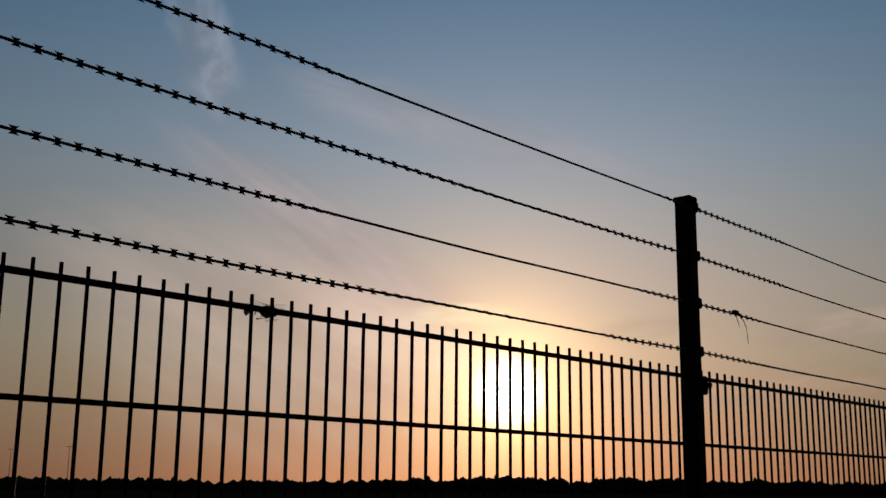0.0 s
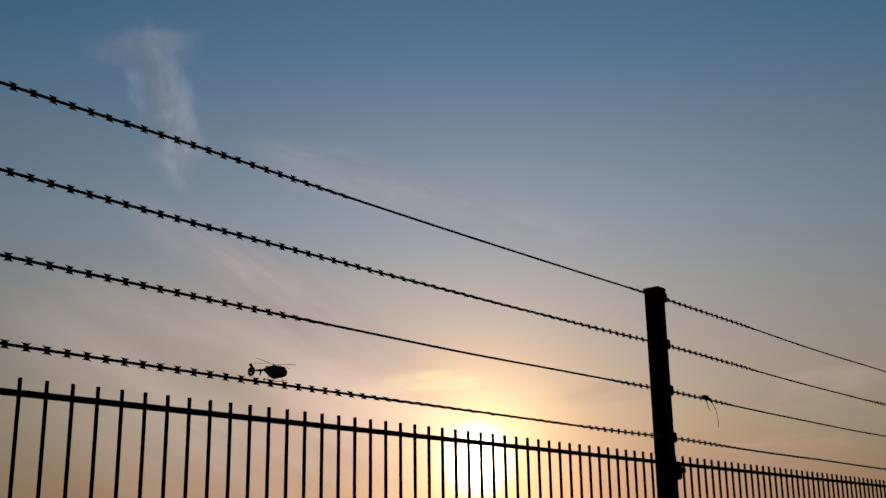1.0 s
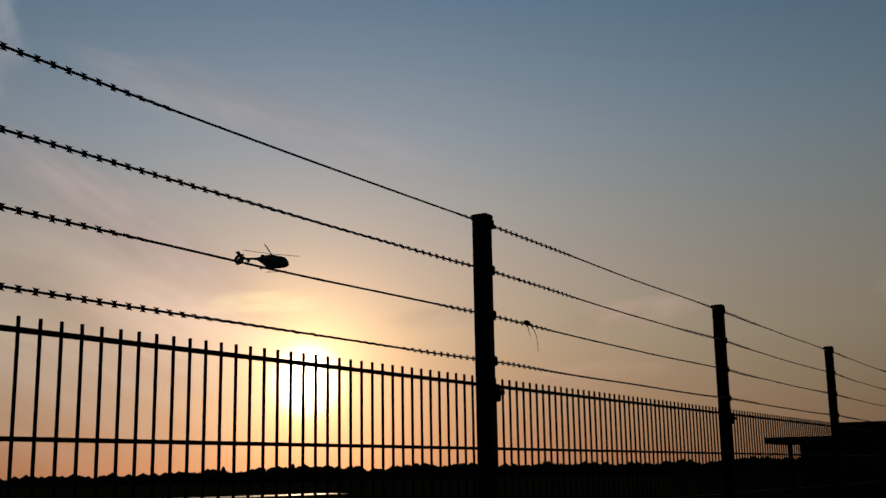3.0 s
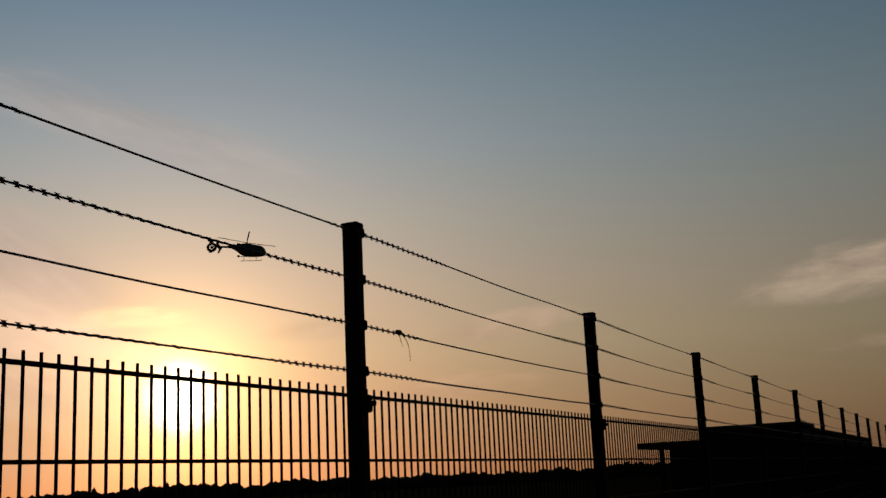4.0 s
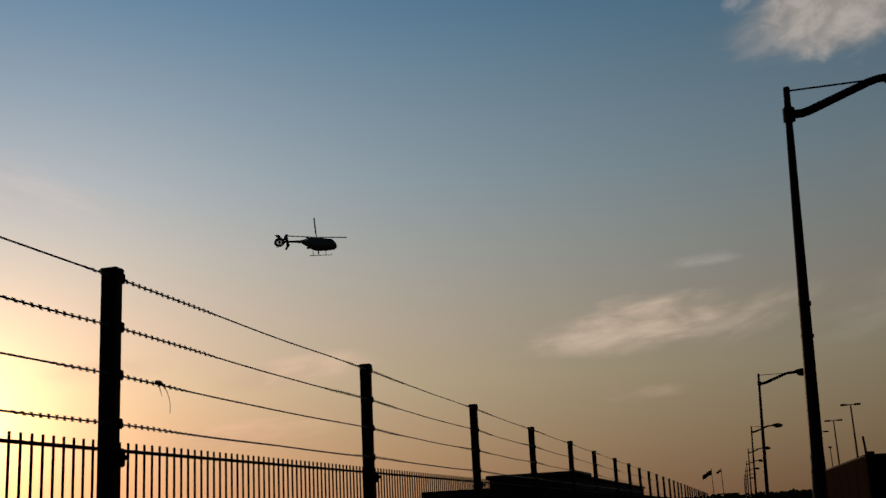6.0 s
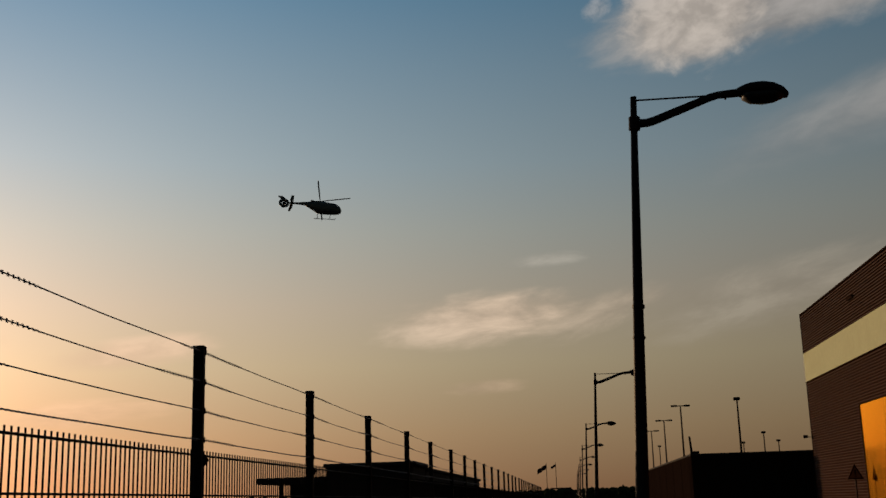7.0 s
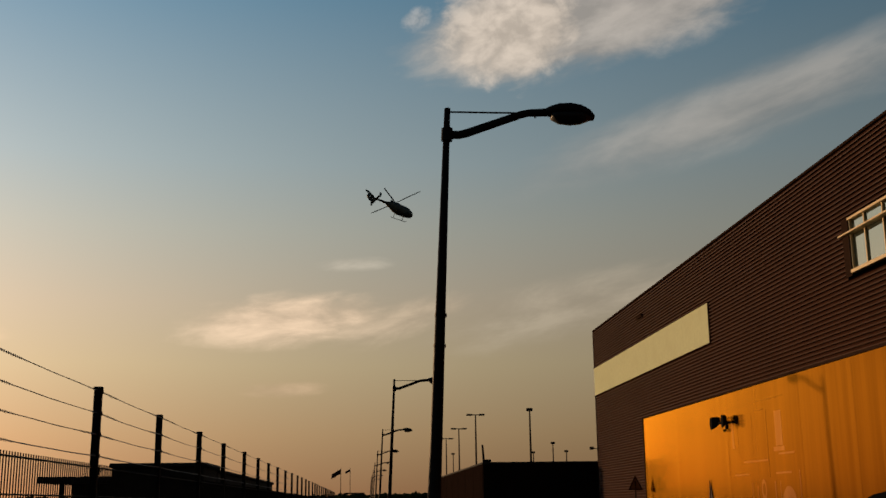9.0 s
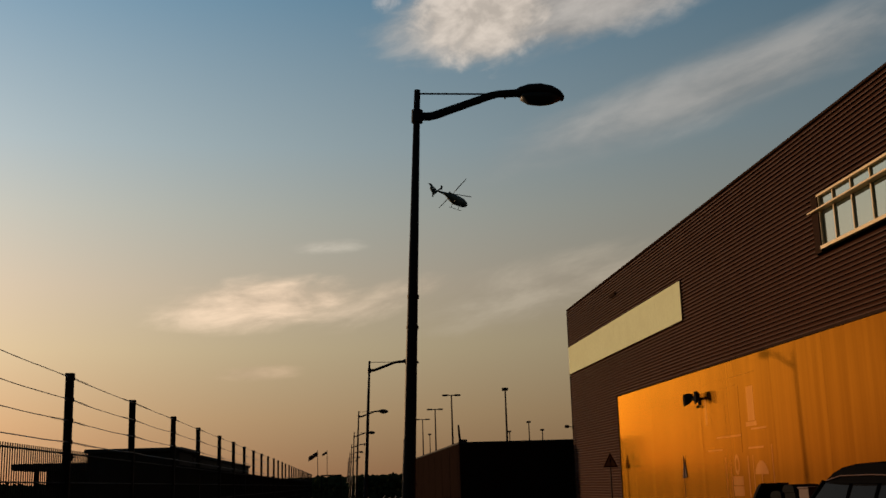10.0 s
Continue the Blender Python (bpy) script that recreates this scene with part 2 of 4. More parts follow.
def lacquer(name, low, high, worn):
    """Lacquered sheet or the print on it, streaked by rain."""
    m = bpy.data.materials.new(name)
    m.use_nodes = True
    n = Nodes(m.node_tree)
    skin = m.node_tree.nodes["Principled BSDF"]
    where = n.put("ShaderNodeTexCoord").outputs["Object"]
    long = n.put("ShaderNodeMapping")
    long.inputs["Scale"].default_value = (1.0, 5.0, 0.12)
    n.join(where, long.inputs["Vector"])
    streak, grime = n.noise(long.outputs[0], 1.0, 5.0), n.noise(where, 0.5, 4.0)
    tone = n.ramp(streak, ((0.35, low), (0.66, high)))
    n.join(n.mix(n.calc("MULTIPLY", grime, 0.35), tone, (*worn, 1)), skin.inputs["Base Color"])
    skin.inputs["Roughness"].default_value, skin.inputs["Specular IOR Level"].default_value = 0.7, 0.0
    bump = n.put("ShaderNodeBump")
    bump.inputs["Strength"].default_value, bump.inputs["Distance"].default_value = 0.12, 0.01
    n.join(streak, bump.inputs["Height"])
    n.join(bump.outputs[0], skin.inputs["Normal"])
    # the lacquer: hardly any gloss seen square on, much at a slant
    gloss = n.put("ShaderNodeBsdfGlossy")
    gloss.inputs["Color"].default_value = (1.0, 0.46, 0.035, 1)
    n.join(n.calc("MULTIPLY_ADD", streak, 0.06, 0.125), gloss.inputs["Roughness"])
    n.join(bump.outputs[0], gloss.inputs["Normal"])
    slant = n.put("ShaderNodeLayerWeight")
    slant.inputs["Blend"].default_value = 0.5
    amount = n.calc("MULTIPLY", n.calc("POWER", slant.outputs["Facing"], 10.0), 15.5, clamp=True)
    blend = n.put("ShaderNodeMixShader")
    n.join(amount, blend.inputs[0])
    n.join(skin.outputs[0], blend.inputs[1])
    n.join(gloss.outputs[0], blend.inputs[2])
    n.join(blend.outputs[0], m.node_tree.nodes["Material Output"].inputs["Surface"])
    return m


def pane_glass():
    m = bpy.data.materials.new("window_glass")
    m.use_nodes = True
    skin = m.node_tree.nodes["Principled BSDF"]
    skin.inputs["Base Color"].default_value = (0.23, 0.285, 0.245, 1)
    skin.inputs["Roughness"].default_value, skin.inputs["Metallic"].default_value = 0.05, 0.85
    skin.inputs["Coat Weight"].default_value = 1.0
    return m


def clear_glass():
    m = bpy.data.materials.new("tinted_car_glass")
    m.use_nodes = True
    skin = m.node_tree.nodes["Principled BSDF"]
    skin.inputs["Base Color"].default_value = (0.006, 0.006, 0.007, 1)
    skin.inputs["Roughness"].default_value, skin.inputs["Specular IOR Level"].default_value = 0.10, 0.015
    return m


ORANGE = lacquer("orange_lacquered_panel", (0.125, 0.039, 0.004), (0.152, 0.050, 0.005), (0.095, 0.027, 0.004))
PRINT = lacquer("faded_pale_print", (0.23, 0.10, 0.045), (0.28, 0.13, 0.06), (0.16, 0.06, 0.02))
OLD_PRINT = lacquer("worn_brown_print", (0.085, 0.026, 0.004), (0.115, 0.038, 0.004), (0.08, 0.022, 0.003))
GLASS, CAR_GLASS = pane_glass(), clear_glass()


# ---- small builders ----
def mesh_of(bm, mat, smooth=False):
    data = bpy.data.meshes.new(mat.name)
    bm.to_mesh(data)
    bm.free()
    data.materials.append(mat)
    if smooth:
        data.polygons.foreach_set("use_smooth", [True] * len(data.polygons))
    return data


def part(name, bm, mat, parent, label="", at=None, smooth=False):
    """One mesh object under a thing or part; bm may be a mesh already made."""
    ob = new(name, mesh_of(bm, mat, smooth) if isinstance(bm, bmesh.types.BMesh) else bm)
    ob.parent = parent
    if at is not None:
        ob.matrix_basis = at
    return tagged(ob, label)


def empty(name, at, label, category, group="", kind=""):
    ob = new(name)
    ob.empty_display_size = 0.2
    ob.matrix_basis = at
    return tagged(ob, label, category, group, kind)


def box(bm, lo, hi, bevel=0.0):
    """Adds a box between two corners."""
    made = bmesh.ops.create_cube(bm, size=1.0)["verts"]
    size = [b - a for a, b in zip(lo, hi)]
    for v in made:
        v.co = Vector([a + s * (c + 0.5) for a, s, c in zip(lo, size, v.co)])
    if bevel:
        edges = list({e for v in made for e in v.link_edges})
        bmesh.ops.bevel(bm, geom=edges, offset=bevel, segments=1, affect="EDGES")
    return bm


def boxes(*spans, bevel=0.0):
    bm = bmesh.new()
    for lo, hi in spans:
        box(bm, lo, hi, bevel)
    return bm


def tube(bm, points, radii, sides=10):
    """Adds a round bar along points, with a radius at each."""
    points = [Vector(p) for p in points]
    if isinstance(radii, (int, float)):
        radii = [radii] * len(points)
    rings = []
    for i, (p, r) in enumerate(zip(points, radii)):
        ahead = (points[min(i + 1, len(points) - 1)] - points[max(i - 1, 0)]).normalized()
        side = ahead.cross(Vector((0, 0, 1)) if abs(ahead.z) < 0.9 else Vector((1, 0, 0))).normalized()
        up = side.cross(ahead)
        rings.append([bm.verts.new(p + r * (math.cos(a) * side + math.sin(a) * up)) for a in [2 * math.pi * k / sides for k in range(sides)]])
    for a, b in zip(rings, rings[1:]):
        for k in range(sides):
            bm.faces.new((a[k], a[(k + 1) % sides], b[(k + 1) % sides], b[k]))
    bm.faces.new(list(reversed(rings[0])))
    bm.faces.new(rings[-1])
    return bm


def loft(bm, rings):
    """Skins rings of equal count, and closes both ends."""
    made = [[bm.verts.new(p) for p in ring] for ring in rings]
    n = len(made[0])
    for a, b in zip(made, made[1:]):
        for k in range(n):
            bm.faces.new((a[k], a[(k + 1) % n], b[(k + 1) % n], b[k]))
    bm.faces.new(list(reversed(made[0])))
    bm.faces.new(made[-1])
    bmesh.ops.recalc_face_normals(bm, faces=bm.faces)
    return bm


def plate(bm, outline, lift):
    """Adds a flat plate of that outline, thickened by the vector lift."""
    low = [bm.verts.new(Vector(p)) for p in outline]
    top = [bm.verts.new(Vector(p) + Vector(lift)) for p in outline]
    n = len(low)
    bm.faces.new(list(reversed(low)))
    bm.faces.new(top)
    for k in range(n):
        bm.faces.new((low[k], low[(k + 1) % n], top[(k + 1) % n], top[k]))
    return bm


def ball(bm, centre, size, cuts=2):
    made = bmesh.ops.create_icosphere(bm, subdivisions=cuts, radius=1.0)["verts"]
    for v in made:
        v.co = Vector([c + s * k for c, s, k in zip(centre, size, v.co)])
    return bm


# ---- ground and distance ----
def flat(name, corners, mat, label, category):
    bm = bmesh.new()
    bm.faces.new([bm.verts.new(c) for c in corners])
    return tagged(new(name, mesh_of(bm, mat)), label, category, "", "structure")


FALL = 0.005  # the field falls gently away from the fence


def field_z(x):
    return FALL * min(0.0, x + 10.0)


def ground():
    bm = bmesh.new()
    lines = [[bm.verts.new((x, y, field_z(x))) for y in (-4000, 4000)] for x in (-4000, -10, 4000)]
    for a, b in zip(lines, lines[1:]):
        bm.faces.new((a[0], b[0], b[1], a[1]))
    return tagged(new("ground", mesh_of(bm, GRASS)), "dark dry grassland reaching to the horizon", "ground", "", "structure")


ground()
tagged(new("pavement", mesh_of(boxes(((-1.3, -30, -0.1), (1.75, 190, 0.12))), PAVING)), "grey paved footway between the fence and the road", "pavement", "", "structure")
tagged(new("kerb", mesh_of(boxes(((1.752, -30, -0.1), (1.9, 190, 0.13)), bevel=0.015), CONCRETE)), "low concrete kerb along the road", "kerb", "", "structure")
tagged(new("road", mesh_of(boxes(((1.902, -30, -0.1), (11.34, 190, 0.01))), ASPHALT)), "worn asphalt road between kerb and hall", "road", "", "structure")

# a pale taxiway far out on the field
RUN = Vector((0.2487, 0.9686, 0))
SIDE = Vector((-0.9686, 0.2487, 0))
START = Vector((-82.0, 73.0, 0.03))
flat("taxiway", [*[p + Vector((0, 0, field_z(p.x))) for p in (START - RUN * 6, START + RUN * 30, START + RUN * 35 + SIDE * 10, START - RUN * 8 + SIDE * 10)]], TAXIWAY, "pale smooth concrete taxiway glinting in the low sun", "taxiway")


def far_woods():
    """Low woods along the horizon: many uneven clumps on the ground."""
    rng = random.Random(4)
    ico = bmesh.new()
    bmesh.ops.create_icosphere(ico, subdivisions=1, radius=1.0)
    ico.verts.ensure_lookup_table()
    base = [v.co.copy() for v in ico.verts]
    tris = [[v.index for v in f.verts] for f in ico.faces]
    ico.free()
    verts, faces = [], []

    def clump(x, y, z, r, tall):
        first = len(verts)
        for b in base:
            k = r * rng.uniform(0.90, 1.08)
            verts.append((x + b.x * k, y + b.y * k, max(field_z(x), z + b.z * k * tall)))
        faces.extend([[first + i for i in t] for t in tris])

    az = -76.0
    while az < 30.0:
        away = rng.uniform(820, 940)
        lift = 0.17 + 0.20 * noise.noise(Vector((az * 0.22, 3.0, 0))) + 0.14 * noise.noise(Vector((az * 0.9, 7.0, 0)))
        if -34 < az < -29.5:
            lift += 0.10
        if abs(az + 32.0) < 0.3:
            lift += 0.14
        if -40 < az < -35.5:
            lift += 0.12 + rng.uniform(-0.06, 0.10)
        lift += 0.13 * min(1.0, max(0.0, (az + 46.0) / 6.0))
        top = 1.7 + away * math.tan(radians(max(0.02, lift + 0.10)))
        x, y = away * math.sin(radians(az)), away * math.cos(radians(az))
        r = rng.uniform(2.6, 5.4)
        for z in (top - r * 0.8, top * 0.55, top * 0.2):
            clump(x + rng.uniform(-2, 2), y + rng.uniform(-2, 2), z + field_z(x), r * rng.uniform(1.0, 1.5), 0.9)
        if rng.random() < 0.05:
            clump(x, y, top + 0.6 + field_z(x), r * 0.45, 1.9)
        az += rng.uniform(0.09, 0.17)
    data = bpy.data.meshes.new("far_woods")
    data.from_pydata(verts, [], faces)
    data.materials.append(LEAVES)
    return tagged(new("far_woods", data), "dark line of low woods along the horizon", "trees", "", "stuff")


far_woods()


def far_hall(az, away, width, height, label):
    x = away * math.sin(radians(az))
    at = pose(x, away * math.cos(radians(az)), field_z(x - width / 2) - 0.1, 0, 0, -az)
    ob = empty("distant_hall", at, label, "building", "halls across the field")
    part("wall", boxes(((-width / 2, 0, 0), (width / 2, 14, height - 0.4))), SHED_WALL, ob)
    part("roof", boxes(((-width / 2 - 0.5, -0.4, height - 0.4), (width / 2 + 0.5, 14.4, height))), ROOFING, ob)


def road_end():
    """A dark hedge across the road's end, and a height bar at the far gate."""
    rng = random.Random(21)
    ico = bmesh.new()
    bmesh.ops.create_icosphere(ico, subdivisions=1, radius=1.0)
    ico.verts.ensure_lookup_table()
    base, tris = [v.co.copy() for v in ico.verts], [[v.index for v in f.verts] for f in ico.faces]
    ico.free()
    verts, faces = [], []
    for k in range(1100):
        x = rng.uniform(-7.5, 9.6)
        top = 1.95 + 0.5 * noise.noise(Vector((x * 0.55, 2.0, 0))) + (0.75 if x > 2.6 else 0.0)
        z, r = rng.uniform(0.1, top), rng.uniform(0.14, 0.34)
        y, first = 141.0 + rng.uniform(-0.9, 0.9) * (1.1 - 0.5 * z / top), len(verts)
        for b in base:
            q = r * rng.uniform(0.6, 1.3)
            verts.append((x + b.x * q, y + b.y * q, max(0.02, z + b.z * q)))
        faces.extend([[first + i for i in t] for t in tris])
    data = bpy.data.meshes.new("leaves")
    data.from_pydata(verts, [], faces)
    data.materials.append(LEAVES)
    ob = empty("hedge", pose(0, 0, 0), "dark uneven hedge across the end of the road", "hedge")
    tagged(part("leaves", data, LEAVES, ob), kind="stuff")
    for x in (-5.5, -2.0, 1.5, 5.0):
        part("stem", tube(bmesh.new(), [(x, 141, 0), (x + 0.1, 141, 1.9)], [0.09, 0.04], 6), SHED_WALL, ob)
    ob = empty("height_bar", pose(-0.45, 100.0, 0.0), "dark steel height bar over the far gateway", "gate")
    for x in (-0.85, 0.85):
        part("post", boxes(((x - 0.05, -0.05, 0), (x + 0.05, 0.05, 2.58))), STEEL_DARK, ob)
    part("beam", boxes(((-0.92, -0.05, 2.582), (0.92, 0.05, 2.70)), bevel=0.01), STEEL_DARK, ob)


road_end()
far_hall(-43.6, 800, 22, 7.4, "low dark flat-roofed hall before the far woods")
far_hall(-41.4, 810, 17, 7.6, "dark flat-roofed shed among the far trees")
far_hall(-29.2, 800, 30, 6.6, "long low dark hall at the field's edge")


# ---- the fence ----
FENCE_X, POST_Y, BAY = -1.64, 2.96, 2.5
WIRE_Z = (2.522, 2.368, 2.220, 2.072)
FIRST, LAST = -2, 30


def fence_posts():
    """A hollow steel post with a cap, wire clips and a clamp for the mesh."""
    rng = random.Random(11)
    shaft = mesh_of(boxes(((-0.027, -0.021, 0.0), (0.027, 0.021, 2.536)), bevel=0.004), STEEL_DARK)
    lid = mesh_of(boxes(((-0.031, -0.025, 2.534), (0.031, 0.025, 2.553)), bevel=0.005), RUBBER)
    bm = bmesh.new()
    box(bm, (0.005, 0.019, -0.016), (0.030, 0.033, 0.016), 0.004)
    tube(bm, [(0.018, 0.030, 0), (0.018, 0.043, 0)], 0.006, 6)
    clip = mesh_of(bm, STEEL_DARK)
    bm = bmesh.new()
    box(bm, (0.0, 0.019, -0.028), (0.036, 0.042, 0.028), 0.006)
    tube(bm, [(0.036, 0.032, 0), (0.048, 0.032, 0)], 0.009, 6)
    clamp = mesh_of(bm, STEEL_DARK)
    for k in range(FIRST, LAST + 1):
        lean = (rng.uniform(-0.35, 0.35), rng.uniform(-0.35, 0.35))
        post = empty("fence_post", pose(FENCE_X, POST_Y + BAY * k, 0.0, lean[0], lean[1], 0), "dark square steel fence post carrying razor wire and mesh", "fence post", "posts of the fence")
        part("shaft", shaft, STEEL_DARK, post)
        part("cap", lid, RUBBER, post, "flat black post cap")
        for z in WIRE_Z:
            part("wire_clip", clip, STEEL_DARK, post, "", pose(0, 0, z))
        for z in (1.97, 1.37, 0.37):
            part("mesh_clamp", clamp, STEEL_DARK, post, "", pose(0, 0, z))


def fence_panels():
    """Welded mesh of upright bars between pairs of cross rods."""
    bar = bmesh.new()
    tube(bar, [(0, 0, 0.06), (0, 0, 2.021)], 0.0040, 6)
    bar = mesh_of(bar, STEEL_DARK)
    rod = bmesh.new()
    for x in (-0.0078, 0.0078):
        tube(rod, [(x, -1.243, 0), (x, 1.243, 0)], 0.0050, 6)
    rod = mesh_of(rod, STEEL_DARK)
    far = bmesh.new()
    for i in range(50):
        tube(far, [(0, -1.245 + 0.05 * i + 0.02, 0.06), (0, -1.245 + 0.05 * i + 0.02, 2.021)], 0.0040, 4)
    far = mesh_of(far, STEEL_DARK)
    for k in range(FIRST, LAST):
        middle = POST_Y + BAY * (k + 0.5)
        panel = empty("mesh_fence", pose(FENCE_X - 0.004, middle, 0), "dark welded mesh fence with upright bars and spiked top", "fence", "lengths of mesh fence")
        for i in range(10):
            part("cross_rod", rod, STEEL_DARK, panel, "", pose(0, 0, 0.195 + 0.2 * i))
        if k <= 5:
            for i in range(50):
                part("bar", bar, STEEL_DARK, panel, "", pose(0, -1.245 + 0.05 * i + 0.02, 0))
        else:
            tagged(part("lattice", far, STEEL_DARK, panel), kind="stuff")


def twist(strand, y):
    """How far the tape is turned about its length, in degrees: upright by the posts, lying flat along part of each bay."""
    u = (y - POST_Y) / BAY
    k, u = math.floor(u), u - math.floor(u)
    rng = random.Random(k * 17 + strand * 5 + 3)
    if k == -1:
        lo, hi = ((0.36, 0.99), (0.38, 0.93), (0.32, 0.95), (0.40, 0.88))[strand]
    elif k == 0:
        lo, hi = ((0.22, 0.93), (0.22, 0.80), (0.12, 1.04), (0.10, 0.98))[strand]
    else:
        lo, hi = rng.uniform(0.08, 0.25), rng.uniform(0.80, 1.0)
    ease = 0.34 if strand == 1 and k == -1 else 0.09
    inside = min(1.0, max(0.0, (u - lo) / ease)) * min(1.0, max(0.0, (hi - u) / ease))
    flat_lie = -math.degrees(math.atan2(1.7, WIRE_Z[strand] - 1.72))
    return flat_lie * inside * (0.90, 0.88, 0.78, 0.66)[strand] + 8.0 * noise.noise(Vector((y * 1.7, strand * 5.0, 0)))


def razor_wire():
    """Tape of steel with paired barbs, strung along the posts."""
    w, h, t = 0.0094, 0.0080, 0.0006
    shape = [(-w, h), (-0.004, h - 0.0010), (0.004, h - 0.0010), (w, h), (0.0046, 0.0036), (0.0046, -0.0036), (w, -h), (0.004, 0.0010 - h), (-0.004, 0.0010 - h), (-w, -h), (-0.0046, -0.0036), (-0.0046, 0.0036)]
    bm = bmesh.new()
    plate(bm, [(-t, y, z) for y, z in shape], (2 * t, 0, 0))
    barb = mesh_of(bm, WIRE_STEEL)
    outline = [(-t, y, z) for y, z in shape] + [(t, y, z) for y, z in shape]
    n = len(shape)
    skins = [list(range(n))[::-1], list(range(n, 2 * n))] + [[i, (i + 1) % n, n + (i + 1) % n, n + i] for i in range(n)]
    for s, z in enumerate(WIRE_Z):
        wire = empty("razor_wire", pose(FENCE_X + 0.018, 0, z), "taut strand of razor wire with paired steel barbs", "razor wire", "strands over the fence")
        core = bmesh.new()
        points, y = [], POST_Y + BAY * FIRST
        sag = (0.006, 0.010, 0.009, 0.006)[s]
        while y <= POST_Y + BAY * LAST + 0.01:
            u = ((y - POST_Y) / BAY) % 1.0
            points.append((0.003 * noise.noise(Vector((y * 2.0, s, 0))), y, -sag * 4 * u * (1 - u) + 0.003 * noise.noise(Vector((y * 1.3, s, 4)))))
            y += 0.125
        tube(core, points, 0.0028, 6)
        part("core", core, WIRE_STEEL, wire)
        verts, faces, count = [], [], 0
        y = POST_Y + BAY * FIRST + 0.02 + 0.009 * s
        while y < POST_Y + BAY * LAST - 0.05:
            u = ((y - POST_Y) / BAY) % 1.0
            if 0.02 < u < 0.985:
                j = min(len(points) - 2, int((y - POST_Y - BAY * FIRST) / 0.125))
                f = (y - points[j][1]) / 0.125
                x0, z0 = points[j][0] * (1 - f) + points[j + 1][0] * f, points[j][2] * (1 - f) + points[j + 1][2] * f
                spot = pose(x0, y, z0, noise.noise(Vector((y * 31.0, s, 1))) * 7, twist(s, y) + noise.noise(Vector((y * 47.0, s, 2))) * 16, noise.noise(Vector((y * 23.0, s, 9))) * 6)
                if y > -0.6 and count < 300:
                    part("barb", barb, WIRE_STEEL, wire, "", spot)
                    count += 1
                elif y < 45:
                    first = len(verts)
                    verts.extend([spot @ Vector(p) for p in outline])
                    faces.extend([[first + i for i in f] for f in skins])
            y += 0.0385
        data = bpy.data.meshes.new("barbs")
        data.from_pydata(verts, [], faces)
        data.materials.append(WIRE_STEEL)
        tagged(part("barbs", data, WIRE_STEEL, wire), kind="stuff")


def snagged_scrap():
    """A torn scrap caught on the third strand, with two loose threads."""
    ob = empty("plastic_scrap", pose(FENCE_X + 0.02, 3.235, 2.222), "torn dark plastic scrap with threads, caught on razor wire", "litter")
    bm = bmesh.new()
    ball(bm, (0, 0.0, 0.002), (0.006, 0.018, 0.007), 2)
    ball(bm, (0, 0.018, -0.003), (0.004, 0.014, 0.005), 1)
    ball(bm, (0.002, -0.022, 0.0), (0.005, 0.014, 0.006), 1)
    for v in bm.verts:
        v.co += Vector((0.002, 0.004, 0.004)) * noise.noise(v.co * 130)
    part("knot", bm, CLOTH, ob)
    bm = bmesh.new()
    tube(bm, [(0, 0.020, -0.005), (0, 0.048, -0.020), (0, 0.066, -0.040), (0, 0.074, -0.066), (0.002, 0.070, -0.094)], [0.0016, 0.0014, 0.0012, 0.0012, 0.001], 5)
    part("thread", bm, CLOTH, ob)
    bm = bmesh.new()
    tube(bm, [(0, -0.004, -0.003), (0, 0.006, -0.022), (0, 0.020, -0.045)], [0.0014, 0.0012, 0.0008], 5)
    part("thread", bm, CLOTH, ob)


# ---- the sheds behind the fence ----
def gatehouse():
    ob = empty("gatehouse", pose(-5.6, 26.9, 0), "dark flat-roofed gatehouse with an open canopy behind the fence", "building")
    part("wall", boxes(((0, 0, 0), (2.12, 2.4, 2.62)), bevel=0.02), SHED_WALL, ob)
    part("roof", boxes(((-0.06, -0.08, 2.622), (2.20, 2.5, 2.72)), bevel=0.02), ROOFING, ob)
    part("canopy", boxes(((-1.75, 0.1, 2.28), (-0.065, 2.3, 2.43)), bevel=0.02), ROOFING, ob, "thin flat canopy roof")
    for x, y in ((-1.25, 0.3), (-1.25, 2.1)):
        part("canopy_post", boxes(((x, y, 0), (x + 0.09, y + 0.09, 2.278))), STEEL_DARK, ob)
    part("screen", boxes(((-1.12, 0.9, 0), (-0.064, 1.0, 2.276))), SHED_WALL, ob)
    part("wall", boxes(((0.3, 2.56, 0), (2.12, 20.5, 2.55)), bevel=0.02), SHED_WALL, ob, "long low rear wing")
    part("roof", boxes(((0.25, 2.55, 2.552), (2.18, 20.6, 2.64)), bevel=0.02), ROOFING, ob)
    win = part("window", boxes(((2.122, 7.0, 1.35), (2.15, 8.3, 2.15))), TRIM_DARK, ob)
    part("pane", boxes(((2.151, 7.08, 1.43), (2.157, 8.22, 2.07))), GLASS, win)
    part("notice", boxes(((2.1, -0.03, 1.30), (2.118, -0.005, 1.7))), FRAME_PALE, ob)


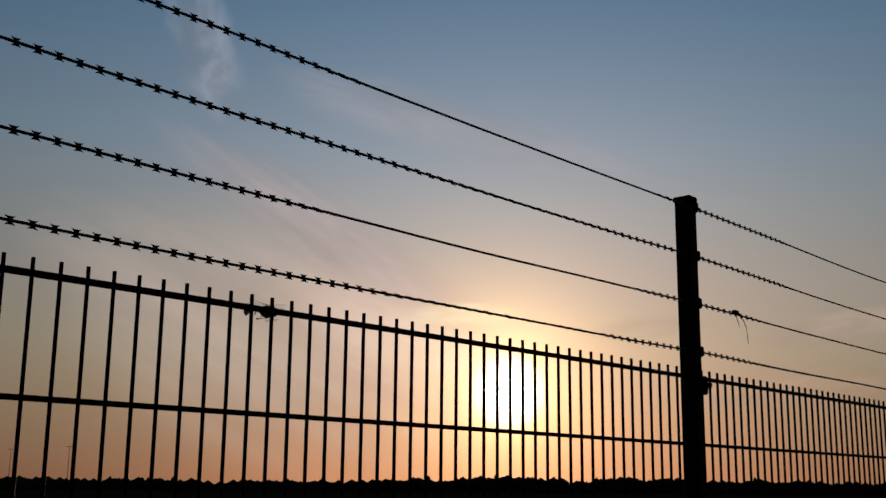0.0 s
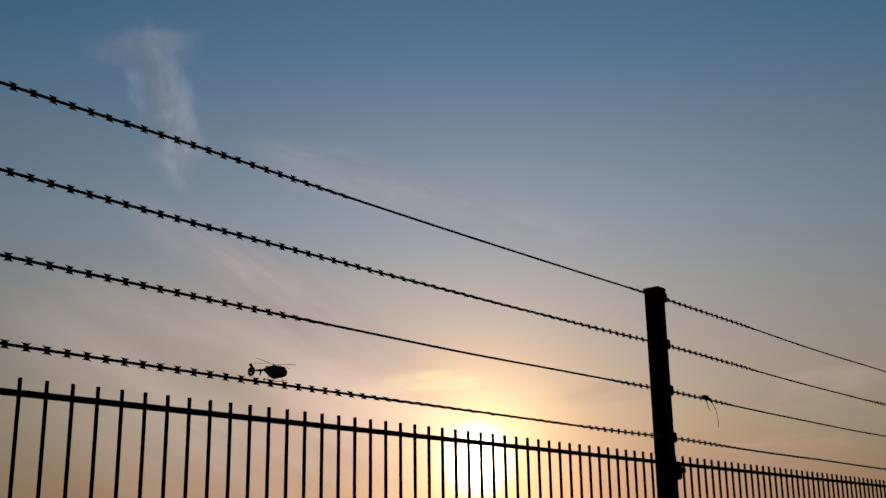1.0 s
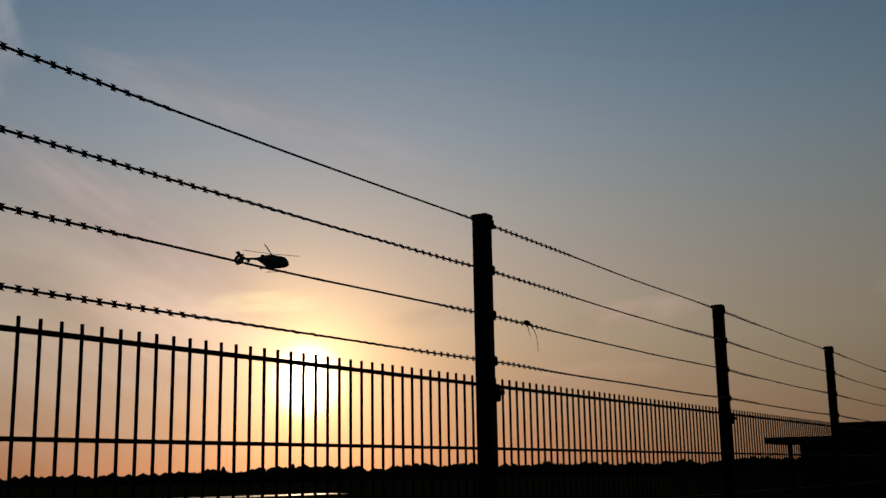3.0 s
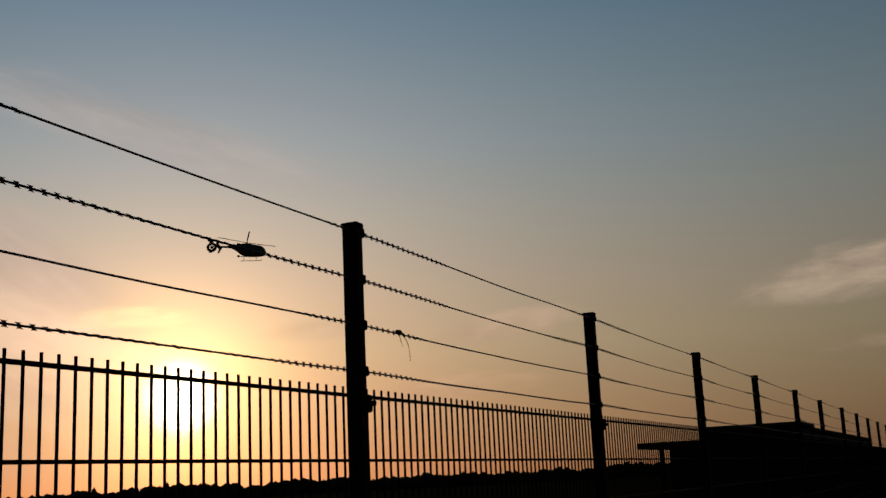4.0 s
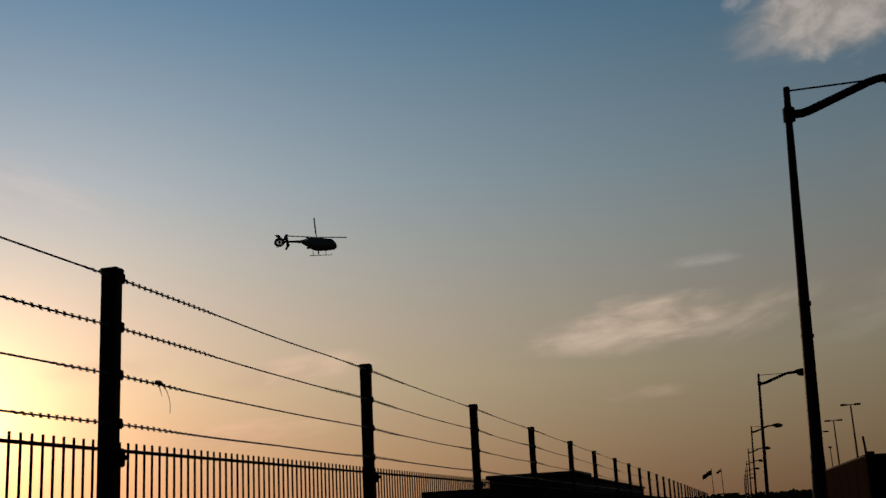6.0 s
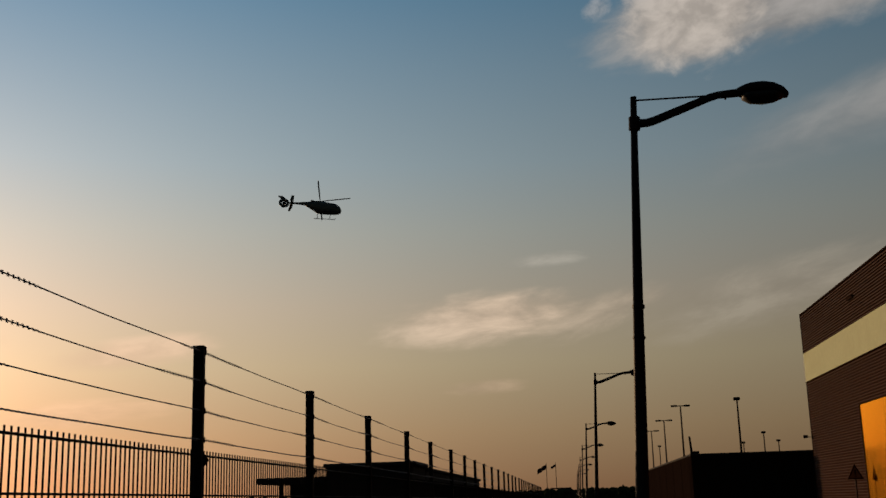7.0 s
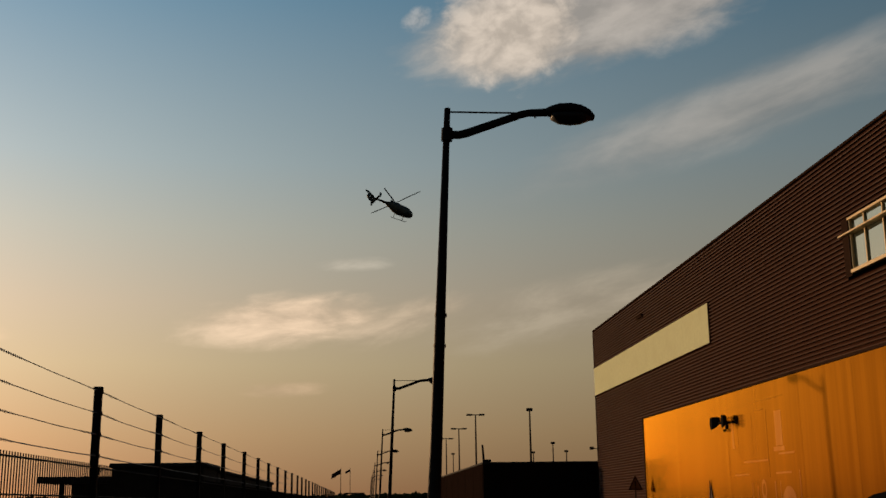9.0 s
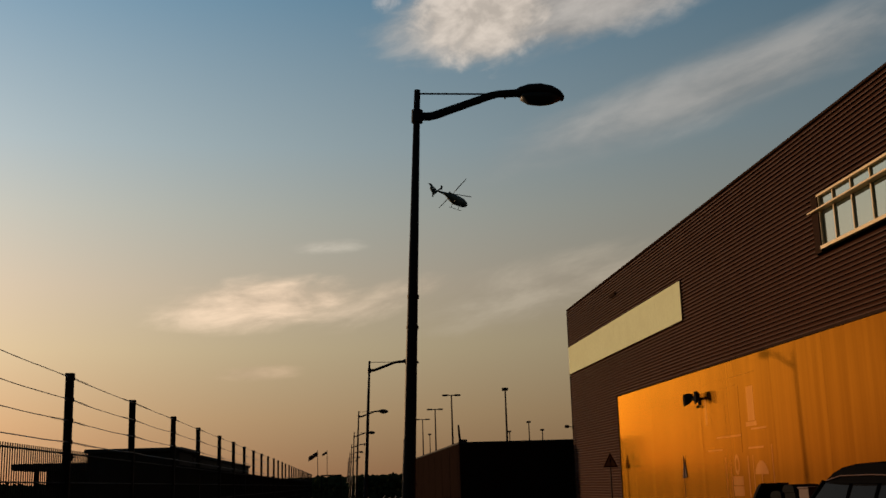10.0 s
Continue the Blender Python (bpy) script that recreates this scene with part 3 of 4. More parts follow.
# ---- street lamps ----
def street_lamps():
    """A leaning column with a bracket, a tie rod and a flat oval lantern."""
    ob = empty("street_lamp", pose(1.0, 12.2, 0.135), "dark steel street lamp with bracket arm and oval lantern", "street lamp", "lamps along the road")
    lean = math.tan(radians(2.55))
    bm = bmesh.new()
    tube(bm, [(-0.066, 0, 0), (-0.066 + 0.9 * lean, 0, 0.9), (-0.066 + 0.95 * lean, 0, 0.95), (-0.066 + 3.2 * lean, 0, 3.2), (-0.066 + 6.08 * lean, 0, 6.08)], [0.105, 0.10, 0.080, 0.062, 0.036], 14)
    column = part("column", bm, LAMP_STEEL, ob, "", None, True)
    part("column_cap", ball(bmesh.new(), (-0.066 + 6.08 * lean, 0, 6.08), (0.042, 0.042, 0.02), 1), LAMP_STEEL, ob)
    part("access_door", boxes(((-0.04, -0.106, 0.35), (0.04, -0.096, 0.8)), bevel=0.003), LAMP_STEEL, column)
    bm = bmesh.new()
    tube(bm, [(0.193, 0, 5.69), (0.193 + 0.15 * lean, 0, 5.84)], 0.066, 12)
    part("collar", bm, LAMP_STEEL, ob)
    bm = bmesh.new()
    tube(bm, [(0.195, 0, 5.765), (0.34, 0, 5.765), (0.42, 0, 5.785), (1.06, 0, 6.02), (1.16, 0, 6.045), (1.42, 0, 6.058)], [0.050, 0.050, 0.050, 0.046, 0.044, 0.050], 12)
    part("arm", bm, LAMP_STEEL, ob, "", None, True)
    part("tie_rod", tube(bmesh.new(), [(0.205, 0, 6.045), (1.10, 0, 6.043)], 0.011, 8), LAMP_STEEL, ob)
    part("arm_bolt", tube(bmesh.new(), [(1.24, 0, 6.01), (1.24, 0, 5.985)], 0.012, 6), LAMP_STEEL, ob)
    rings = []
    for x, z, wide, up, down in ((1.36, 6.055, 0.05, 0.045, 0.055), (1.42, 6.055, 0.11, 0.075, 0.095), (1.52, 6.055, 0.15, 0.105, 0.118), (1.66, 6.050, 0.165, 0.118, 0.130), (1.78, 6.040, 0.16, 0.105, 0.125), (1.88, 6.015, 0.13, 0.075, 0.085), (1.935, 5.99, 0.07, 0.040, 0.040)):
        rings.append([(x, wide * math.cos(a), z + (up if math.sin(a) > 0 else down * 0.45) * math.sin(a)) for a in [2 * math.pi * k / 16 for k in range(16)]])
    lantern = part("lantern", loft(bmesh.new(), rings), LAMP_STEEL, ob, "", None, True)
    rings = []
    for x, wide, down in ((1.43, 0.09, 0.05), (1.52, 0.13, 0.10), (1.66, 0.145, 0.115), (1.78, 0.14, 0.10), (1.88, 0.10, 0.06)):
        rings.append([(x, wide * math.cos(a), 6.02 + (0.01 if math.sin(a) > 0 else down) * math.sin(a)) for a in [2 * math.pi * k / 12 for k in range(12)]])
    part("lamp_bowl", loft(bmesh.new(), rings), LAMP_GLASS, lantern, "", None, True)
    for y in (12.2 + 26.7 * k for k in range(1, 8)):
        copy_thing(ob, pose(1.145 + 0.003 * (y - 38.9), y, -0.12, 0, 0, 0))
    part("clamp_band", tube(bmesh.new(), [(0.099, 0, 3.62), (0.101, 0, 3.66)], 0.068, 12), LAMP_STEEL, ob)
    part("clamp_band", tube(bmesh.new(), [(0.083, 0, 3.28), (0.085, 0, 3.31)], 0.070, 12), LAMP_STEEL, ob)


# ---- the hall ----
HALL_X, HALL_END, HALL_TOP = 11.40, 52.70, 9.80
BAND_LOW, BAND_HIGH, FRONT_TOP, FRONT_END, BAND_END, WINDOW_END = 6.63, 7.96, 4.875, 43.72, 34.66, 24.22


def corrugated(y0, y1, z0, z1, pitch=0.11, depth=0.07):
    """A sheet with level ribs that faces the road."""
    bm = bmesh.new()
    count = max(1, round((z1 - z0) / pitch))
    step = (z1 - z0) / count
    rows = []
    for i in range(count):
        for f, d in ((0.0, 0.003), (0.16, 0.0), (0.30, 0.002), (0.62, depth * 0.5), (0.93, depth)):
            rows.append((z0 + step * (i + f), d))
    rows.append((z1, 0.003))
    left = [bm.verts.new((HALL_X - 0.04 + d, y0, z)) for z, d in rows]
    right = [bm.verts.new((HALL_X - 0.04 + d, y1, z)) for z, d in rows]
    for i in range(len(rows) - 1):
        bm.faces.new((left[i], left[i + 1], right[i + 1], right[i]))
    return bm


def hall():
    ob = empty("warehouse", pose(0, 0, 0), "brown corrugated warehouse with pale band and orange panelled front", "building")
    y0 = -14.0
    for lo, hi in (((HALL_X + 0.02, y0, 0), (HALL_X + 0.3, HALL_END - 0.02, BAND_LOW)), ((HALL_X + 0.02, y0, BAND_HIGH), (HALL_X + 0.3, HALL_END - 0.02, HALL_TOP - 0.06)),
                   ((HALL_X + 0.02, WINDOW_END + 0.02, BAND_LOW + 0.001), (HALL_X + 0.3, HALL_END - 0.02, BAND_HIGH - 0.001)), ((HALL_X + 0.02, y0, BAND_LOW + 0.001), (HALL_X + 0.3, 9.0, BAND_HIGH - 0.001)),
                   ((HALL_X + 0.31, HALL_END - 0.3, 0), (HALL_X + 22, HALL_END - 0.02, HALL_TOP - 0.06)), ((HALL_X + 0.31, y0, 0), (HALL_X + 22, y0 + 0.3, HALL_TOP - 0.06))):
        part("wall", boxes((lo, hi)), TRIM_DARK, ob)
    for a, b, c, d in ((FRONT_END + 0.02, HALL_END, 0.15, FRONT_TOP + 0.079), (y0, HALL_END, FRONT_TOP + 0.08, BAND_LOW - 0.02), (WINDOW_END + 0.02, BAND_END - 0.02, BAND_LOW - 0.018, BAND_HIGH + 0.01),
                       (y0, 8.98, BAND_LOW - 0.018, BAND_HIGH + 0.01), (y0, HALL_END, BAND_HIGH + 0.012, HALL_TOP - 0.07)):
        tagged(part("cladding", corrugated(a, b, c, d), CLADDING, ob), "brown steel sheet with level ribs")
    part("plinth", boxes(((HALL_X - 0.04, FRONT_END + 0.02, 0), (HALL_X + 0.018, HALL_END, 0.148))), CONCRETE, ob)
    part("roof", boxes(((HALL_X - 0.05, y0 - 0.05, HALL_TOP - 0.065), (HALL_X + 22, HALL_END + 0.03, HALL_TOP)), bevel=0.01), TRIM_DARK, ob, "dark parapet trim and flat roof")
    part("corner_trim", boxes(((HALL_X - 0.045, HALL_END + 0.001, 0), (HALL_X + 0.1, HALL_END + 0.04, BAND_LOW - 0.03)), ((HALL_X - 0.045, HALL_END + 0.001, BAND_HIGH + 0.03), (HALL_X + 0.1, HALL_END + 0.04, HALL_TOP - 0.07))), TRIM_DARK, ob)
    # the pale band, of flat sheets
    for a in range(6):
        w = (HALL_END - BAND_END) / 6
        part("band_panel", boxes(((HALL_X - 0.05, BAND_END + a * w + (0.003 if a else 0), BAND_LOW + 0.015), (HALL_X + 0.018, BAND_END + (a + 1) * w, BAND_HIGH - 0.015)), bevel=0.003), CREAM, ob, "pale yellow sheet")
    part("band_trim", boxes(((HALL_X - 0.065, BAND_END - 0.07, BAND_LOW - 0.016), (HALL_X + 0.016, HALL_END + 0.04, BAND_LOW + 0.012)), ((HALL_X - 0.065, BAND_END - 0.07, BAND_HIGH - 0.012), (HALL_X + 0.016, HALL_END + 0.04, BAND_HIGH + 0.010)),
                            ((HALL_X - 0.065, BAND_END - 0.07, BAND_LOW + 0.0125), (HALL_X + 0.016, BAND_END - 0.003, BAND_HIGH - 0.0125))), TRIM_DARK, ob)
    # the orange front
    edges = [FRONT_END - 3.2 * i for i in range(14)]
    for b, a in zip(edges, edges[1:]):
        part("front_panel", boxes(((HALL_X - 0.05, a + 0.002, 0.06), (HALL_X + 0.018, b, FRONT_TOP)), bevel=0.002), ORANGE, ob, "glossy orange lacquered sheet")
    part("front_trim", boxes(((HALL_X - 0.075, edges[-1], FRONT_TOP + 0.004), (HALL_X + 0.016, FRONT_END + 0.07, FRONT_TOP + 0.075)), ((HALL_X - 0.075, FRONT_END + 0.004, 0.0), (HALL_X + 0.016, FRONT_END + 0.07, FRONT_TOP + 0.003))), TRIM_DARK, ob)
    # faded print on the sheets: frames, posts and a bell shape
    x = HALL_X - 0.0535
    pale = ((29.55, 29.05, 3.12, 4.05), (29.75, 28.95, 2.98, 3.10), (32.2, 30.15, 2.75, 2.80), (29.4, 28.3, 2.88, 2.93), (33.1, 31.8, 2.40, 2.44), (29.7, 28.6, 2.38, 2.43), (31.62, 31.57, 0.3, 2.2), (31.2, 31.16, 0.3, 2.1),
            (31.08, 30.28, 1.41, 1.66), (31.08, 30.28, 1.12, 1.385), (29.85, 29.77, 0.3, 2.2), (29.45, 29.41, 0.3, 2.2), (28.07, 28.02, 0.3, 2.45), (28.88, 28.84, 0.3, 1.70), (33.12, 32.95, 3.2, 4.0))
    worn = ((33.5, 28.8, 4.40, 4.44), (33.5, 30.4, 4.15, 4.19), (32.65, 32.57, 3.0, 4.15), (31.4, 31.34, 2.8, 4.1), (30.2, 30.15, 2.3, 4.14), (33.55, 33.5, 2.35, 4.2))
    for stock, spans in ((PRINT, pale), (OLD_PRINT, worn)):
        for i, (a, b, c, d) in enumerate(spans):
            part("print_bar", boxes(((x, b, c), (x + 0.003, a, d))), stock, ob, ("faded pale printed bar" if stock is PRINT else "worn brown printed line") if i == 0 else "")
    bm = bmesh.new()
    plate(bm, [(x, 28.86 + dy, 1.70 + dz) for dy, dz in ((-0.48, 0.0), (0.48, 0.0), (0.42, 0.14), (0.28, 0.27), (0.10, 0.35), (-0.10, 0.35), (-0.28, 0.27), (-0.42, 0.14))], (0.003, 0, 0))
    part("print_shade", bm, PRINT, ob, "faded pale bell shape")
    bm = bmesh.new()
    oval = [(math.cos(k * math.pi / 8), math.sin(k * math.pi / 8)) for k in range(16)]
    rim = [[bm.verts.new((x - 0.0005, 30.68 + 0.19 * c * k, 1.98 + 0.29 * d * k)) for c, d in oval] for k in (1.0, 0.6)]
    for k in range(16):
        bm.faces.new((rim[0][k], rim[0][(k + 1) % 16], rim[1][(k + 1) % 16], rim[1][k]))
    part("print_ring", bm, PRINT, ob, "faded pale oval ring")
    # the row of windows
    lo, hi, ledge, jamb = BAND_LOW + 0.12, BAND_HIGH + 0.05, BAND_LOW + 0.975, WINDOW_END - 0.27
    win = part("window", boxes(((HALL_X - 0.075, 9.0, lo - 0.03), (HALL_X + 0.06, jamb + 0.04, lo + 0.05)), ((HALL_X - 0.065, 9.0, hi - 0.055), (HALL_X + 0.06, jamb + 0.04, hi)), bevel=0.004), FRAME_PALE, ob, "long window band in pale frames")
    part("reveal", boxes(((HALL_X - 0.055, jamb + 0.041, lo - 0.09), (HALL_X + 0.018, WINDOW_END + 0.10, hi))), TRIM_DARK, win, "dark flat jamb panel")
    part("jamb", boxes(((HALL_X - 0.03, jamb, lo + 0.051), (HALL_X + 0.06, jamb + 0.039, hi - 0.056))), FRAME_PALE, win)
    part("transom", boxes(((HALL_X - 0.16, 9.0, ledge + 0.01), (HALL_X + 0.06, WINDOW_END + 0.14, ledge + 0.05)), bevel=0.005), FRAME_PALE, win, "projecting pale transom ledge")
    y = 23.26
    part("pane", boxes(((HALL_X + 0.030, y + 0.005, lo + 0.02), (HALL_X + 0.040, jamb - 0.001, ledge + 0.02))), GLASS, win)
    part("pane", boxes(((HALL_X + 0.030, y + 0.005, ledge + 0.03), (HALL_X + 0.040, jamb - 0.001, hi - 0.02))), GLASS, win)
    while y > 9.6:
        part("mullion", boxes(((HALL_X - 0.012, y - 0.02, lo + 0.051), (HALL_X + 0.028, y + 0.02, ledge + 0.009)), ((HALL_X - 0.012, y - 0.02, ledge + 0.051), (HALL_X + 0.028, y + 0.02, hi - 0.056))), FRAME_PALE, win)
        part("pane", boxes(((HALL_X + 0.030, y - 0.895, lo + 0.02), (HALL_X + 0.040, y - 0.005, ledge + 0.02))), GLASS, win)
        part("pane", boxes(((HALL_X + 0.030, y - 0.895, ledge + 0.03), (HALL_X + 0.040, y - 0.005, hi - 0.02))), GLASS, win)
        y -= 0.9
    part("vent", boxes(((HALL_X - 0.12, 42.95, 8.87), (HALL_X - 0.031, 43.8, 8.99)), bevel=0.02), TRIM_DARK, ob, "small dark wall vent")


def floodlights():
    ob = empty("floodlight", pose(HALL_X - 0.05, 33.5, 4.02), "pair of dark floodlights on a bracket on the orange front", "floodlight")
    part("bracket", boxes(((-0.20, -0.25, -0.03), (-0.004, 0.25, 0.03)), ((-0.05, -0.06, -0.20), (-0.003, 0.06, -0.031)), bevel=0.008), RUBBER, ob)
    for side in (-1, 1):
        bm = bmesh.new()
        rings = []
        for d, r in ((0.0, 0.10), (0.12, 0.17), (0.27, 0.20)):
            rings.append([(-0.12 - d * 0.8, side * (0.30 + d * 0.9) + r * 0.6 * math.cos(a), 0.08 + r * math.sin(a) - d * 0.3) for a in [2 * math.pi * k / 10 for k in range(10)]])
        part("lamp_head", loft(bm, rings), RUBBER, ob)
    part("stud", boxes(((-0.10, -0.10, -0.28), (-0.06, -0.06, -0.201)), ((-0.10, 0.06, -0.28), (-0.06, 0.10, -0.201))), RUBBER, ob)
    eye = empty("security_camera", pose(HALL_X - 0.05, HALL_END + 0.04, 4.15), "small dark security camera at the hall's corner", "security camera")
    part("arm", tube(bmesh.new(), [(0.02, 0.0, 0), (-0.16, 0.06, 0.02)], 0.02, 6), LAMP_STEEL, eye)
    part("housing", boxes(((-0.34, 0.0, -0.04), (-0.15, 0.14, 0.10)), bevel=0.02), LAMP_STEEL, eye)


def warning_sign():
    """A triangle on a post at the roadside; its face is turned to the traffic."""
    ob = empty("warning_sign", pose(10.83, 43.4, 0.01), "dull triangular warning sign on a slim post", "sign")
    part("post", tube(bmesh.new(), [(0, 0.02, 0), (0, 0.02, 2.66)], 0.03, 8), LAMP_STEEL, ob)
    bm = bmesh.new()
    rim = [[bm.verts.new((k * x, -0.02, 2.30 + k * z)) for x, z in ((-0.30, -0.19), (0.30, -0.19), (0.0, 0.38))] for k in (1.0, 0.72)]
    for k in range(3):
        bm.faces.new((rim[0][k], rim[0][(k + 1) % 3], rim[1][(k + 1) % 3], rim[1][k]))
    part("rim", bm, TRIM_DARK, ob)
    part("plate", plate(bmesh.new(), [(-0.30, -0.012, 2.11), (0.30, -0.012, 2.11), (0.0, -0.012, 2.68)], (0, 0.006, 0)), SIGN_FACE, ob)
    part("mark", boxes(((-0.03, -0.020, 2.28), (0.03, -0.013, 2.46)), ((-0.03, -0.020, 2.19), (0.03, -0.013, 2.24))), TRIM_DARK, ob, "plain upright bar and dot")


def pennant():
    ob = empty("pennant", pose(HALL_X - 0.09, 35.5, 0.01), "grey pennant on a thin pole before the orange front", "pennant")
    part("foot", boxes(((-0.09, -0.16, 0), (0.03, 0.16, 0.05)), bevel=0.01), RUBBER, ob)
    part("pole", tube(bmesh.new(), [(0, 0, 0.05), (0, 0, 2.34)], 0.011, 6), LAMP_STEEL, ob)
    bm = bmesh.new()
    plate(bm, [(0.012, -0.02, 2.32), (0.012, -0.22, 1.66), (0.012, 0.22, 1.62)], (0.006, 0, 0))
    part("cloth", bm, FLAG_CLOTH, ob)


def parked_car():
    """A tall dark estate car beside the hall."""
    ob = empty("parked_van", pose(9.55, 18.45, 0.01, 0, 0, 90), "tall black van with a pale roof gutter parked beside the hall", "van")
    rings = []
    for x, lo, hi, half in ((-2.25, 0.5, 0.95, 0.70), (-2.15, 0.32, 1.08, 0.86), (-1.2, 0.25, 1.08, 0.92), (0.8, 0.25, 1.06, 0.92), (1.3, 0.27, 1.02, 0.90), (2.1, 0.32, 0.90, 0.84), (2.3, 0.45, 0.75, 0.62)):
        rings.append([(x, -half, lo + 0.1), (x, -half * 0.9, lo), (x, half * 0.9, lo), (x, half, lo + 0.1), (x, half, hi - 0.12), (x, half * 0.93, hi), (x, -half * 0.93, hi), (x, -half, hi - 0.12)])
    body = part("body", loft(bmesh.new(), rings), CAR_PAINT, ob)
    rings = []
    for x, z, half in ((-2.12, 1.66, 0.62), (-1.85, 1.77, 0.68), (-1.0, 1.83, 0.71), (-0.3, 1.82, 0.71), (0.25, 1.77, 0.69), (0.75, 1.67, 0.66), (1.15, 1.54, 0.62)):
        rings.append([(x, -half - 0.03, 1.50), (x, half + 0.03, 1.50), (x, half * 0.94, z), (x, half * 0.5, z + 0.02), (x, -half * 0.5, z + 0.02), (x, -half * 0.94, z)])
    part("roof", loft(bmesh.new(), rings), CAR_PAINT, body)
    for side in (-1, 1):
        for (xa, xb) in (((-2.15), (-2.0)), ((-1.1), (-1.1)), ((-0.1), (-0.08)), ((1.55), (1.05))):
            part("pillar", tube(bmesh.new(), [(xa, side * 0.86, 1.03), (xb, side * 0.66, 1.53)], 0.045, 6), CAR_PAINT, body)
        for xa, xb, ta, tb in ((-2.08, -1.14, -1.95, -1.14), (-1.06, -0.14, -1.06, -0.14), (-0.06, 1.40, -0.04, 0.95)):
            part("side_window", plate(bmesh.new(), [(xa, side * 0.855, 1.06), (xb, side * 0.855, 1.06), (tb, side * 0.67, 1.51), (ta, side * 0.67, 1.51)], (0, side * 0.006, 0)), CAR_GLASS, body)
        part("gutter", tube(bmesh.new(), [(-2.05, side * 0.70, 1.61), (-1.0, side * 0.755, 1.64), (0.2, side * 0.74, 1.63), (0.9, side * 0.68, 1.55)], 0.011, 6), CRATE, body, "dull pale roof gutter")
        part("wing_mirror", boxes(((0.95, side * 0.98 - 0.09, 1.05), (1.08, side * 0.98 + 0.09, 1.2)), bevel=0.03), CAR_PAINT, body)
        for x in (-1.35, 1.38):
            wheel = part("wheel", tube(bmesh.new(), [(x, side * 0.72, 0.33), (x, side * 0.935, 0.33)], 0.33, 20), RUBBER, ob)
            part("rim", tube(bmesh.new(), [(x, side * 0.936, 0.33), (x, side * 0.945, 0.33)], 0.21, 14), CHROME, wheel)
    part("windscreen", plate(bmesh.new(), [(1.62, -0.72, 1.0), (1.62, 0.72, 1.0), (1.14, 0.60, 1.52), (1.14, -0.60, 1.52)], (0.006, 0, 0)), CAR_GLASS, body)
    part("rear_window", plate(bmesh.new(), [(-2.2, -0.7, 1.08), (-2.2, 0.7, 1.08), (-2.10, 0.58, 1.52), (-2.10, -0.58, 1.52)], (-0.006, 0, 0)), CAR_GLASS, body)


def bins():
    """A row of wheeled bins beside the hall, one with its curved lid thrown up, and a board box."""
    for y, tall, lid_up in ((26.2, 1.08, True), (25.1, 1.20, False), (24.35, 1.34, False)):
        ob = empty("wheeled_bin", pose(10.5, y, 0.01), "dark plastic wheeled bin with its curved lid raised" if lid_up else "dark plastic wheeled bin with a closed domed lid", "bin", "bins beside the hall")
        rings = [[(-h, -h, z), (h, -h, z), (h, h, z), (-h, h, z)] for z, h in ((0.05, 0.23), (tall - 0.07, 0.29), (tall - 0.06, 0.32), (tall, 0.32))]
        part("tub", loft(bmesh.new(), rings), RUBBER, ob)
        rings = []
        for k in range(7):
            u = k / 6.0
            if lid_up:
                rings.append([(dx, 0.34 - 0.62 * u - dn * 0.5, tall + 0.02 + 0.38 * (1 - (1 - u) ** 1.5) - dn) for dx, dn in ((-0.34, 0.0), (0.34, 0.0), (0.34, 0.05 + 0.16 * u * (1 - u)), (-0.34, 0.05 + 0.16 * u * (1 - u)))])
            else:
                a = math.pi * u
                rings.append([(dx, 0.33 * math.cos(a), tall + 0.002 + k2 * (0.02 + 0.09 * math.sin(a))) for dx, k2 in ((-0.33, 0.0), (0.33, 0.0), (0.31, 1.0), (-0.31, 1.0))])
        part("lid", loft(bmesh.new(), rings), RUBBER, ob)
        part("handle", tube(bmesh.new(), [(-0.25, 0.36, tall - 0.03), (0.25, 0.36, tall - 0.03)], 0.015, 6), RUBBER, ob)
        for side in (-1, 1):
            part("wheel", tube(bmesh.new(), [(side * 0.2, 0.24, 0.1), (side * 0.27, 0.24, 0.1)], 0.1, 12), RUBBER, ob)
    ob = empty("board_box", pose(10.5, 23.6, 0.01), "tall dull pink board box beside the bins", "box")
    part("body", boxes(((-0.28, -0.26, 0.0), (0.28, 0.26, 1.36)), bevel=0.01), CRATE, ob)
    part("lid", boxes(((-0.30, -0.28, 1.362), (0.30, 0.28, 1.40)), bevel=0.008), CRATE, ob)


def low_wing():
    ob = empty("low_building", pose(6.46, 58.0, 0), "long low dark flat-roofed building beyond the hall", "building")
    part("wall", boxes(((0, 0, 0), (18, 40, 3.66))), SHADE_BROWN, ob)
    part("roof", boxes(((-0.05, -0.05, 3.662), (18, 40, 3.76)), bevel=0.02), ROOFING, ob)
    for i in range(8):
        part("wall_panel", boxes(((-0.02, 0.3 + i * 5.0, 0.25), (-0.002, 5.15 + i * 5.0, 3.5)), bevel=0.004), SHADE_BROWN, ob)
    unit = part("roof_box", boxes(((0.05, 0.2, 3.761), (0.45, 0.8, 3.9)), bevel=0.02), LAMP_STEEL, ob)
    part("whip", tube(bmesh.new(), [(0.08, 0.3, 3.76), (0.02, 0.3, 4.65)], [0.07, 0.055], 6), LAMP_STEEL, unit)


